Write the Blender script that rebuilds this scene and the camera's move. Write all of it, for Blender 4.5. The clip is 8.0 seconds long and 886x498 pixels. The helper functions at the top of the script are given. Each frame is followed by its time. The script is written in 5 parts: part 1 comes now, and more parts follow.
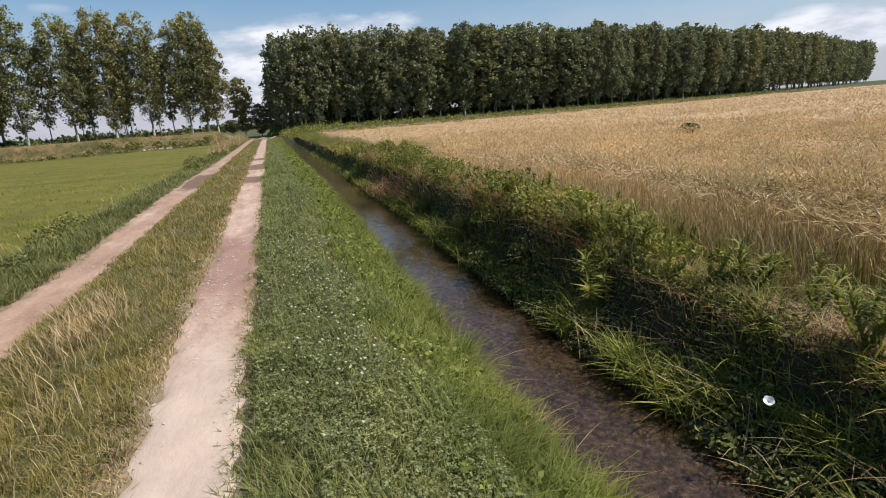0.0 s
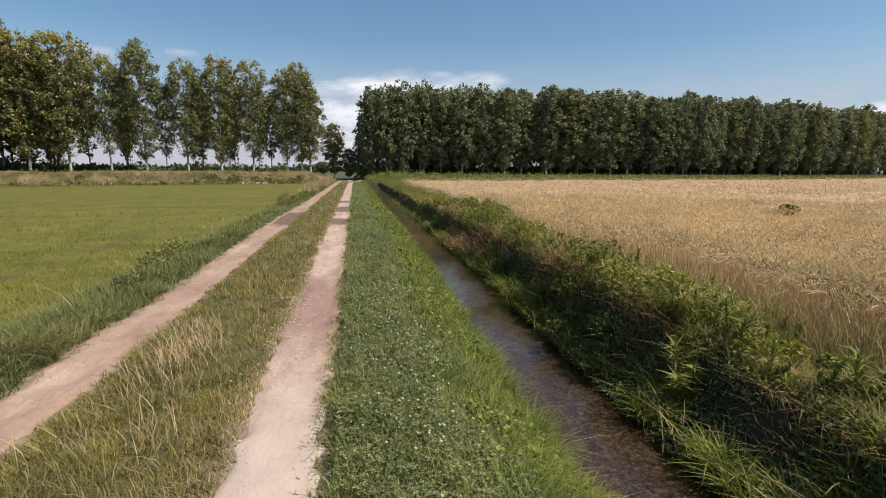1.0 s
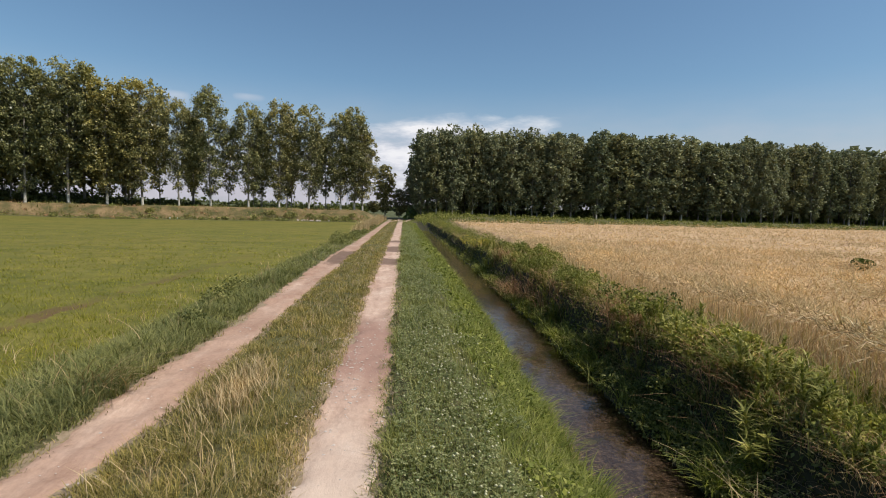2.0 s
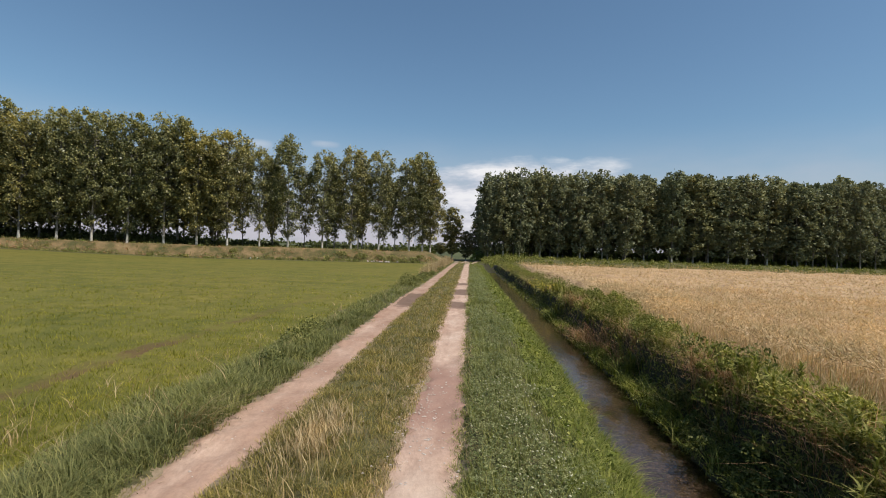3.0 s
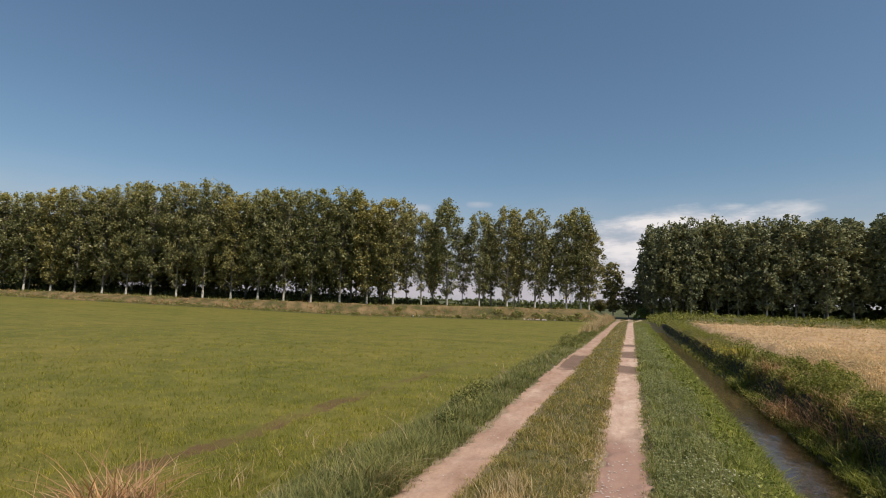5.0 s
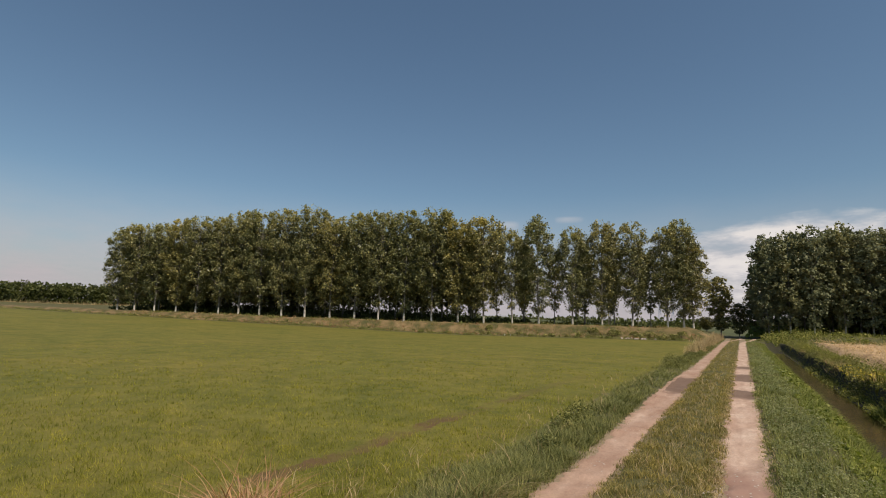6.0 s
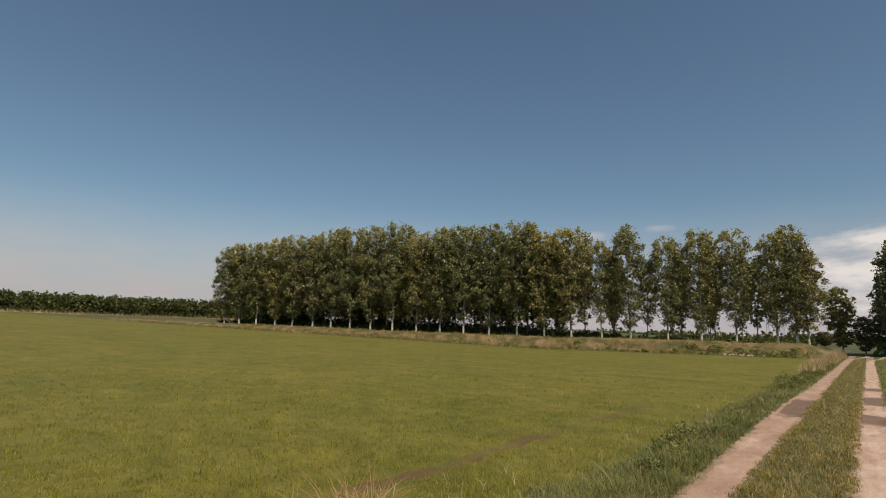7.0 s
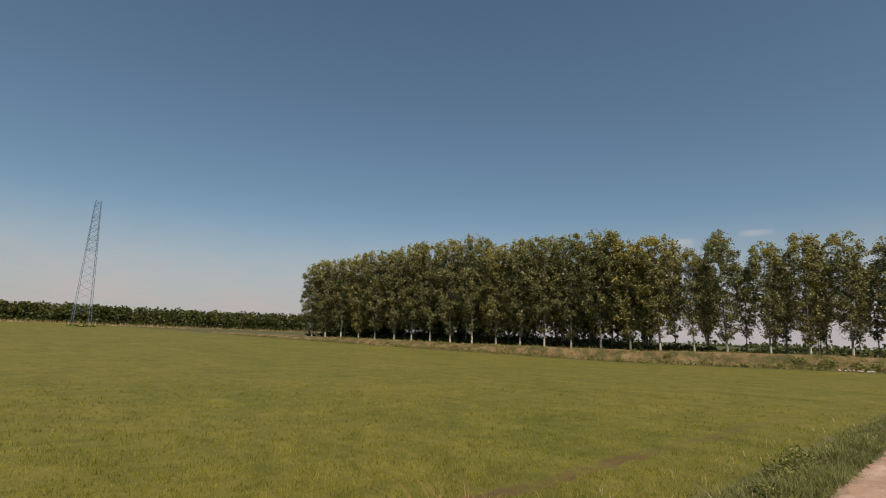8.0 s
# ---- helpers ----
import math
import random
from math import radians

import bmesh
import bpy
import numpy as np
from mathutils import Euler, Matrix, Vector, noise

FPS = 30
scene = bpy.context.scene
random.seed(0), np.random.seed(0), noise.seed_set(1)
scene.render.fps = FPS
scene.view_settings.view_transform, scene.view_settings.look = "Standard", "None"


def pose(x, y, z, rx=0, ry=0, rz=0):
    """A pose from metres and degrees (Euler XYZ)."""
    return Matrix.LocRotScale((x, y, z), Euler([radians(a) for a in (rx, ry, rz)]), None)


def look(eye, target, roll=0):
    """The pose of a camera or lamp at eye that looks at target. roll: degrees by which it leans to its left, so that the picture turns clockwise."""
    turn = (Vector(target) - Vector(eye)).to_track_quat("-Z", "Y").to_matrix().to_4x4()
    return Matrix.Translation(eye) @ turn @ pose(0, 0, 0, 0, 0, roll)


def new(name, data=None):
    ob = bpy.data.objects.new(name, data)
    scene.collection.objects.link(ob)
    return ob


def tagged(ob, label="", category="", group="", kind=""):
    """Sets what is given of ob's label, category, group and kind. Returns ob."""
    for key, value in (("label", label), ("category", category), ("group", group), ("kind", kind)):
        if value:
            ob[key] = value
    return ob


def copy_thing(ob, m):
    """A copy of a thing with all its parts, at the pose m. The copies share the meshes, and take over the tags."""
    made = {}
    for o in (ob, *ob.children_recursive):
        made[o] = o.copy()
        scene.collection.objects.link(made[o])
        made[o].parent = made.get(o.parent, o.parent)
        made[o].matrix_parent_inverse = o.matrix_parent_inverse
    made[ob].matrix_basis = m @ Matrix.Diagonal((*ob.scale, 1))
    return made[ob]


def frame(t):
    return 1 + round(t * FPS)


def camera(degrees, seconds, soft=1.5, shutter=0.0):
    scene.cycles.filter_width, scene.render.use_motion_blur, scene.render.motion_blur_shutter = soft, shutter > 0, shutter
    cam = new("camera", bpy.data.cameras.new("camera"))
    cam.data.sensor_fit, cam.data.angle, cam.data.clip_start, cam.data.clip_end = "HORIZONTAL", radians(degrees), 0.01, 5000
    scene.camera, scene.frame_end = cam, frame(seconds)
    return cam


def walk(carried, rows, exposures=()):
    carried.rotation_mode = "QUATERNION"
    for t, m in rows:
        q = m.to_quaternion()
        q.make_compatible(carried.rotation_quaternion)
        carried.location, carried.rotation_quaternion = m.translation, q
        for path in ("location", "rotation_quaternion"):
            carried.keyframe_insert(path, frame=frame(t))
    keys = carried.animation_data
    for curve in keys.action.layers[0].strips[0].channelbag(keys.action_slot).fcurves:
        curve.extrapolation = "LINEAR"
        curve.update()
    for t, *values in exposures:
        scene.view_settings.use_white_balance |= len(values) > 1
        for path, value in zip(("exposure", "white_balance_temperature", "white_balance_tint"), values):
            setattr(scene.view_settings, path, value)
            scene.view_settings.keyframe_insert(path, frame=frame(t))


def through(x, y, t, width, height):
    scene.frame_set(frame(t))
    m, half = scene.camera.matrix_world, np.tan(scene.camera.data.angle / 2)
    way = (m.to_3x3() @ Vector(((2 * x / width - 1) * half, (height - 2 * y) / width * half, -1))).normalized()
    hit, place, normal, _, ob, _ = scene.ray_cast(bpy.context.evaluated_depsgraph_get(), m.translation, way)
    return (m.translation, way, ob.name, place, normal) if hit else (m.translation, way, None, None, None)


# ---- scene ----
cam = camera(81.2, 8.0, soft=0.95)
PATH = [
    (0, (0.798, 0.436, 1.634), (1.371, 2.284, 1.129), -4.4),
    (0.5, (0.691, 0.444, 1.708), (1.102, 2.362, 1.318), -1.4),
    (1, (0.644, 0.456, 1.759), (0.977, 2.406, 1.459), 0.2),
    (1.5, (0.597, 0.468, 1.797), (0.855, 2.438, 1.571), 1.0),
    (3, (0.44, 0.456, 1.917), (0.337, 2.453, 1.922), 1.9),
    (3.5, (0.398, 0.43, 1.945), (0.154, 2.414, 2.008), 1.8),
    (4, (0.345, 0.407, 1.97), (-0.045, 2.365, 2.087), 1.6),
    (4.5, (0.288, 0.355, 2.003), (-0.243, 2.276, 2.175), 1.7),
    (6, (0.166, 0.129, 2.076), (-0.825, 1.846, 2.342), 1.4),
    (6.5, (0.126, 0.047, 2.087), (-1.003, 1.673, 2.374), 1.6),
    (7, (0.12, -0.044, 2.117), (-1.131, 1.485, 2.425), 1.6),
    (7.5, (0.089, -0.136, 2.145), (-1.274, 1.288, 2.482), 1.6),
    (8, (0.053, -0.19, 2.153), (-1.409, 1.13, 2.5), 1.6),
]
# stops, kelvin and tint: the camera darkens and warms its picture as it turns
EXPOSURES = [(0.0, 0.86, 6100, 10), (1.5, 0.79, 6250, 10), (3.5, 0.7, 6380, 10.5), (4.0, 0.69, 6500, 12), (4.5, 0.67, 6560, 12), (6.5, 0.47, 6950, 12), (8.0, 0.45, 7100, 12)]
walk(cam, [(t, look(eye, target, roll)) for t, eye, target, roll in PATH], EXPOSURES)

# ---------------------------------------------------------------- light
SUN_AZ, SUN_EL = 116.0, 54.0   # degrees from the track's direction towards the wheat; height
world = bpy.data.worlds.new("sky")
scene.world = world
world.use_nodes = True
wn, wl = world.node_tree.nodes, world.node_tree.links
sky = wn.new("ShaderNodeTexSky")
sky.sky_type = "NISHITA"
sky.sun_disc = False
sky.sun_elevation = radians(SUN_EL)
sky.sun_rotation = radians(SUN_AZ)
sky.air_density, sky.dust_density, sky.ozone_density = 1.0, 0.9, 0.7
tone = wn.new("ShaderNodeMix")   # a clear sky, slightly teal
tone.data_type, tone.blend_type = "RGBA", "MULTIPLY"
tone.inputs[0].default_value, tone.inputs[7].default_value = 1.0, (0.845, 1.0, 1.025, 1)
wl.new(sky.outputs[0], tone.inputs[6])
wl.new(tone.outputs[2], wn["Background"].inputs[0])
wn["Background"].inputs[1].default_value = 0.062
sun_data = bpy.data.lights.new("sun", "SUN")
sun_data.energy, sun_data.angle, sun_data.color = 2.9, radians(0.6), (1.0, 0.93, 0.82)
sun = new("sun", sun_data)
sa, se = radians(SUN_AZ), radians(SUN_EL)
to_sun = Vector((math.sin(sa) * math.cos(se), math.cos(sa) * math.cos(se), math.sin(se)))
sun.matrix_world = look(to_sun * 200, (0, 0, 0))

rng = np.random.default_rng(7)


# ---------------------------------------------------------------- small numpy helpers
TABLE = np.random.default_rng(3).random((256, 256))


def vnoise(x, y, size=1.0):
    """Smooth value noise, 0 to 1."""
    x, y = np.asarray(x, float) / size + 91.3, np.asarray(y, float) / size + 47.7
    xi, yi = np.floor(x).astype(int), np.floor(y).astype(int)
    fx, fy = x - xi, y - yi
    fx, fy = fx * fx * (3 - 2 * fx), fy * fy * (3 - 2 * fy)
    a, b = TABLE[xi % 256, yi % 256], TABLE[(xi + 1) % 256, yi % 256]
    c, d = TABLE[xi % 256, (yi + 1) % 256], TABLE[(xi + 1) % 256, (yi + 1) % 256]
    return (a * (1 - fx) + b * fx) * (1 - fy) + (c * (1 - fx) + d * fx) * fy


def step(a, b, v):
    t = np.clip((np.asarray(v, float) - a) / (b - a), 0, 1)
    return t * t * (3 - 2 * t)


PROFILE_X = [-3.9, -3.45, -3.1, -2.6, -2.22, -2.1, -1.9, -1.56, -1.42, -1.3, -0.8, -0.36, -0.24, -0.1, 0.3, 0.44, 0.56, 1.15, 1.5, 1.95, 2.2, 2.85, 2.98, 3.3, 3.48, 3.62, 3.8, 4.3, 6.0, 9.0]
PROFILE_Z = [-0.2, -0.16, -0.02, 0.05, 0.015, -0.01, -0.03, -0.03, -0.005, 0.03, 0.07, 0.03, 0.0, -0.03, -0.03, -0.005, 0.025, 0.04, -0.06, -0.38, -0.62, -0.62, -0.5, -0.44, -0.32, 0.04, 0.13, 0.04, -0.08, -0.14]


def ditch_shift(x, y):
    """How far the ditch and its banks bear away from the track, metres."""
    s = np.interp(y, [0, 4, 11, 20, 60], [0.1, 0.13, 0.3, 0.4, 0.42])
    return s * step(1.1, 1.9, x) * (1 - step(3.7, 4.7, x))


def row_offset(x, y):
    """Metres behind the front row of the poplars beside the green field (minus: before it)."""
    return (y - 82.0 - 0.28 * x) / 1.0385


def ground_z(x, y):
    x, y = np.asarray(x, float), np.asarray(y, float)
    z = np.interp(x - ditch_shift(x, y), PROFILE_X, PROFILE_Z)
    lip = x - ditch_shift(x, y)   # the far bank stands higher farther on
    z = z + 0.12 * step(4.0, 6.5, y) * step(3.48, 3.66, lip) * (1 - step(4.2, 6.0, lip))
    near = 1 - step(62, 82, y)
    z = z * near + (1 - near) * 0.0
    # the land rises gently far out over the green field
    rise = 0.026 * np.clip(-x - 36, 0, None) + 0.006 * np.clip(-x - 100, 0, None)
    z = z + np.minimum(rise, 6.0)
    # bank under the poplars
    s = row_offset(x, y)
    left = step(-2.2, -6.5, x) * step(-140, -92, x)
    bank = step(-4.7, -1.9, s) * np.interp(x, [-95, -60, -35], [0.6, 1.0, 1.4]) * (1 - 0.45 * step(6, 40, s))
    z = z + bank * left
    # verge before the plantation beyond the wheat
    right = step(1.2, 7.0, x)
    edge = wheat_edge(x)
    z = z + right * step(edge + 1.0, edge + 20, y) * 1.0
    rough = (vnoise(x, y, 0.9) - 0.5) * 0.05 + (vnoise(x, y, 0.25) - 0.5) * 0.025
    return z + rough * (1 - step(25, 60, np.hypot(x, y)))


def wheat_front(y):
    """Where the wheat begins, across the bank."""
    return np.interp(y, [0, 3, 8, 20, 60], [4.7, 4.8, 5.15, 5.55, 6.0])


def wheat_edge(x):
    return np.interp(x, [4, 20, 46, 69, 109, 250], [71, 72, 75, 78, 88, 125])


def mesh_from(name, verts, faces_flat, sizes, material, smooth=False):
    """A mesh from numpy arrays: vertices, flat list of corners and the corners of each face."""
    me = bpy.data.meshes.new(name)
    me.vertices.add(len(verts))
    me.vertices.foreach_set("co", np.asarray(verts, np.float32).ravel())
    me.loops.add(len(faces_flat))
    me.loops.foreach_set("vertex_index", np.asarray(faces_flat, np.int32))
    me.polygons.add(len(sizes))
    starts = np.concatenate([[0], np.cumsum(sizes)[:-1]]).astype(np.int32)
    me.polygons.foreach_set("loop_start", starts)
    if smooth:
        me.polygons.foreach_set("use_smooth", np.ones(len(sizes), bool))
    me.materials.append(material)
    me.update(calc_edges=True)
    me.validate()
    return me


def grid_mesh(name, xs, ys, zfun, material):
    X, Y = np.meshgrid(xs, ys, indexing="ij")
    Z = zfun(X, Y)
    nx, ny = len(xs), len(ys)
    i = np.arange(nx * ny).reshape(nx, ny)
    quads = np.stack([i[:-1, :-1], i[1:, :-1], i[1:, 1:], i[:-1, 1:]], -1).reshape(-1)
    return mesh_from(name, np.stack([X, Y, Z], -1).reshape(-1, 3), quads, np.full((nx - 1) * (ny - 1), 4), material, True)


def blade_arrays(P, h, w, turn, lean, segs=3, side=None):
    """Tapered, bending strips: roots P, length h, width w, direction turn, lean 0 to 1.5."""
    n = len(P)
    d = np.stack([np.cos(turn), np.sin(turn), np.zeros(n)], -1)
    q = np.stack([-np.sin(turn), np.cos(turn), np.zeros(n)], -1) if side is None else side
    rows = []
    for k in range(segs):
        t = k / segs
        up = t * (1 - 0.32 * lean * t)
        c = P + d * (lean * t * t * h)[:, None]
        c[:, 2] += up * h
        wk = w * (1 - 0.75 * t ** 1.5) * 0.5
        rows += [c - q * wk[:, None], c + q * wk[:, None]]
    tip = P + d * (lean * h)[:, None]
    tip[:, 2] += h * (1 - 0.32 * lean)
    rows.append(tip)
    m = 2 * segs + 1
    V = np.stack(rows, 1).reshape(-1, 3)
    one = []
    for k in range(segs - 1):
        one += [2 * k, 2 * k + 1, 2 * k + 3, 2 * k + 2]
    one += [2 * segs - 2, 2 * segs - 1, 2 * segs]
    F = (np.array(one)[None, :] + (np.arange(n) * m)[:, None]).reshape(-1)
    S = np.tile(np.array([4] * (segs - 1) + [3]), n)
    return V, F, S


def card_arrays(C, size, aspect=0.6, flat=0.0):
    """Small rhombic leaves at C, turned at random; flat leans them to lie level."""
    n = len(C)
    a = rng.normal(size=(n, 3))
    a[:, 2] *= 1 - flat
    a /= np.linalg.norm(a, axis=1)[:, None]
    b = rng.normal(size=(n, 3))
    b[:, 2] *= 1 - flat
    b -= a * (a * b).sum(1)[:, None]
    b /= np.linalg.norm(b, axis=1)[:, None]
    L, W = (size * 0.5)[:, None], (size * 0.5 * aspect)[:, None]
    bow = np.cross(a, b) * L * 0.35
    V = np.stack([C - a * L, C + b * W + bow, C + a * L, C - b * W + bow], 1).reshape(-1, 3)
    return V, np.arange(4 * n), np.full(n, 4)


def leaf_arrays(C, size, aspect=0.8):
    """Small three-cornered leaves at C, turned at random."""
    n = len(C)
    a = rng.normal(size=(n, 3))
    a /= np.linalg.norm(a, axis=1)[:, None]
    b = rng.normal(size=(n, 3))
    b -= a * (a * b).sum(1)[:, None]
    b /= np.linalg.norm(b, axis=1)[:, None]
    L, W = (size * 0.55)[:, None], (size * 0.5 * aspect)[:, None]
    V = np.stack([C + a * L, C - a * L * 0.6 + b * W, C - a * L * 0.6 - b * W], 1).reshape(-1, 3)
    return V, np.arange(3 * n), np.full(n, 3)


def join_arrays(*sets):
    V, F, S, o = [], [], [], 0
    for v, f, s in sets:
        V.append(v), F.append(f + o), S.append(s)
        o += len(v)
    return np.concatenate(V), np.concatenate(F), np.concatenate(S)


def stuff(name, arrays, material, label, category):
    ob = new(name, mesh_from(name, *arrays, material))
    return tagged(ob, label, category, kind="stuff")


def scatter(x0, x1, y0, y1, n, near=3.0, power=1.0, edge=0.0):
    """n places between x0 and x1, thinning out along the track as the distance grows."""
    u = rng.random(n)
    if power == 0:
        y = y0 + (y1 - y0) * u
    elif power == 1:
        y = (y0 + near) * ((y1 + near) / (y0 + near)) ** u - near
    else:
        p = 1 - power
        y = ((y0 + near) ** p + u * ((y1 + near) ** p - (y0 + near) ** p)) ** (1 / p) - near
    x = x0 + (x1 - x0) * rng.random(n)
    if edge:
        x = x + rng.normal(size=n) * edge
    return x, y


def part(name, data, parent, label=""):
    ob = new(name, data)
    ob.parent = parent
    return tagged(ob, label)


# ---------------------------------------------------------------- materials
def nodes_of(name):
    mat = bpy.data.materials.new(name)
    mat.use_nodes = True
    t = mat.node_tree
    return mat, t, t.nodes["Principled BSDF"]


def ramp(tree, source, stops):
    r = tree.nodes.new("ShaderNodeValToRGB")
    e = r.color_ramp.elements
    while len(e) < len(stops):
        e.new(0.5)
    for el, (p, c) in zip(e, stops):
        el.position, el.color = p, (*c, 1)
    tree.links.new(source, r.inputs[0])
    return r.outputs[0]


def noise_of(tree, scale, detail=4.0, rough=0.6, stretch=None):
    n = tree.nodes.new("ShaderNodeTexNoise")
    n.inputs["Scale"].default_value, n.inputs["Detail"].default_value, n.inputs["Roughness"].default_value = scale, detail, rough
    g = tree.nodes.new("ShaderNodeNewGeometry")
    if stretch:
        m = tree.nodes.new("ShaderNodeMapping")
        m.inputs["Scale"].default_value = stretch
        tree.links.new(g.outputs["Position"], m.inputs[0])
        tree.links.new(m.outputs[0], n.inputs["Vector"])
    else:
        tree.links.new(g.outputs["Position"], n.inputs["Vector"])
    return n.outputs["Fac"]


def mix_of(tree, fac, a, b, mode="MIX"):
    m = tree.nodes.new("ShaderNodeMix")
    m.data_type, m.blend_type = "RGBA", mode
    for socket, v in ((m.inputs[0], fac), (m.inputs[6], a), (m.inputs[7], b)):
        if isinstance(v, (int, float)):
            socket.default_value = v
        elif isinstance(v, tuple):
            socket.default_value = (*v, 1)
        else:
            tree.links.new(v, socket)
    return m.outputs[2]


def calc(tree, op, a, b=0.0, c=None):
    m = tree.nodes.new("ShaderNodeMath")
    m.operation = op
    for socket, v in zip(m.inputs, (a, b) if c is None else (a, b, c)):
        if isinstance(v, (int, float)):
            socket.default_value = v
        else:
            tree.links.new(v, socket)
    return m.outputs[0]


def bump_of(tree, bsdf, height, strength=0.5, distance=0.02):
    b = tree.nodes.new("ShaderNodeBump")
    b.inputs["Strength"].default_value, b.inputs["Distance"].default_value = strength, distance
    tree.links.new(height, b.inputs["Height"])
    tree.links.new(b.outputs[0], bsdf.inputs["Normal"])


def leaf_material(name, dark, mid, pale, clump=1.2, gloss=0.45, through=0.35, by="island", glow=(1.1, 1.2, 0.6), sheen=0.15):
    """Leaves and blades: a colour of its own for each, drifting from patch to patch, some light coming through."""
    mat, t, bsdf = nodes_of(name)
    g = t.nodes.new("ShaderNodeNewGeometry")
    col = ramp(t, g.outputs["Random Per Island"], [(0.0, dark), (0.5, mid), (1.0, pale)])
    patch = noise_of(t, clump, 3)
    col = mix_of(t, 0.75, col, ramp(t, patch, [(0.3, (0.55, 0.6, 0.5)), (0.5, (1, 1, 1)), (0.7, (1.35, 1.25, 0.95))]), "MULTIPLY")
    if by == "object":
        o = t.nodes.new("ShaderNodeObjectInfo")
        col = mix_of(t, 1.0, col, ramp(t, o.outputs["Random"], [(0, (0.82, 0.87, 0.85)), (0.6, (1, 1, 1)), (1, (1.16, 1.08, 0.88))]), "MULTIPLY")
    t.links.new(col, bsdf.inputs["Base Color"])
    bsdf.inputs["Roughness"].default_value = gloss
    bsdf.inputs["Specular IOR Level"].default_value = sheen
    tr = t.nodes.new("ShaderNodeBsdfTranslucent")
    t.links.new(mix_of(t, 1.0, col, glow, "MULTIPLY"), tr.inputs[0])
    mx = t.nodes.new("ShaderNodeMixShader")
    mx.inputs[0].default_value = through
    t.links.new(bsdf.outputs[0], mx.inputs[1])
    t.links.new(tr.outputs[0], mx.inputs[2])
    t.links.new(mx.outputs[0], t.nodes["Material Output"].inputs[0])
    return mat


def plain_material(name, stops, scale, rough=0.9, bump=0.4, bump_scale=None, distance=0.02, detail=6):
    mat, t, bsdf = nodes_of(name)
    n = noise_of(t, scale, detail)
    t.links.new(ramp(t, n, stops), bsdf.inputs["Base Color"])
    bsdf.inputs["Roughness"].default_value = rough
    bsdf.inputs["Specular IOR Level"].default_value = 0.25
    bump_of(t, bsdf, noise_of(t, bump_scale or scale * 4, 5), bump, distance)
    return mat


def ground_material():
    """Soil under the grass, the wet floor of the green field and its far sward, by place."""
    mat, t, bsdf = nodes_of("ground_earth")
    g = t.nodes.new("ShaderNodeNewGeometry")
    sep = t.nodes.new("ShaderNodeSeparateXYZ")
    t.links.new(g.outputs["Position"], sep.inputs[0])
    x, y = sep.outputs[0], sep.outputs[1]
    fine, mid, wide = noise_of(t, 14, 6), noise_of(t, 1.7, 5), noise_of(t, 0.12, 4)
    soil = ramp(t, mid, [(0.3, (0.07, 0.06, 0.028)), (0.5, (0.095, 0.09, 0.035)), (0.7, (0.15, 0.125, 0.065))])
    soil = mix_of(t, 0.6, soil, ramp(t, fine, [(0.3, (0.6, 0.6, 0.6)), (0.7, (1.4, 1.4, 1.3))]), "MULTIPLY")
    sward = ramp(t, noise_of(t, 2.0, 6, 0.7), [(0.28, (0.112, 0.108, 0.024)), (0.5, (0.147, 0.134, 0.031)), (0.72, (0.187, 0.162, 0.04))])
    sward = mix_of(t, 0.8, sward, ramp(t, wide, [(0.3, (0.82, 0.9, 0.8)), (0.7, (1.18, 1.08, 1.1))]), "MULTIPLY")
    sward = mix_of(t, 0.7, sward, ramp(t, noise_of(t, 1.0, 4, 0.6, (0.06, 0.8, 1)), [(0.3, (0.86, 0.88, 0.8)), (0.7, (1.12, 1.1, 1.1))]), "MULTIPLY")
    sward = mix_of(t, 0.8, sward, ramp(t, noise_of(t, 0.55, 6, 0.72), [(0.34, (0.72, 0.8, 0.66)), (0.5, (1, 1, 1)), (0.66, (1.24, 1.18, 1.1))]), "MULTIPLY")
    sward = mix_of(t, 0.6, sward, ramp(t, fine, [(0.32, (0.6, 0.64, 0.55)), (0.68, (1.3, 1.27, 1.2))]), "MULTIPLY")
    edge = calc(t, "ADD", x, calc(t, "MULTIPLY", calc(t, "SUBTRACT", mid, 0.5), 1.2))
    in_field = calc(t, "LESS_THAN", edge, -3.6)
    before_bank = calc(t, "LESS_THAN", calc(t, "SUBTRACT", y, calc(t, "MULTIPLY", x, 0.28)), 75.4)
    in_field = calc(t, "MULTIPLY", in_field, before_bank)
    # the bare wet furrow along the field
    furrow = calc(t, "ABSOLUTE", calc(t, "ADD", calc(t, "ADD", x, 5.75), calc(t, "MULTIPLY", calc(t, "SUBTRACT", mid, 0.5), 0.7)))
    furrow = calc(t, "LESS_THAN", furrow, 0.2)
    fade = t.nodes.new("ShaderNodeClamp")
    t.links.new(calc(t, "DIVIDE", calc(t, "SUBTRACT", 24.0, y), 14.0), fade.inputs[0])
    furrow = calc(t, "MULTIPLY", furrow, fade.outputs[0])
    sward = mix_of(t, calc(t, "MULTIPLY", furrow, calc(t, "MULTIPLY", ramp(t, noise_of(t, 0.8, 3), [(0.38, (0.1, 0.1, 0.1)), (0.56, (0.9, 0.9, 0.9))]), 1.0)), sward, (0.12, 0.07, 0.034))
    # soil blackened on the face of the bank: its shade put into the colour
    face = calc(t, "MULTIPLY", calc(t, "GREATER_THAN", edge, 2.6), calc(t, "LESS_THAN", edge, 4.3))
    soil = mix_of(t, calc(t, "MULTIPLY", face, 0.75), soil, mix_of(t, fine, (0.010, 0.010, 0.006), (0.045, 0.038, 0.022)))
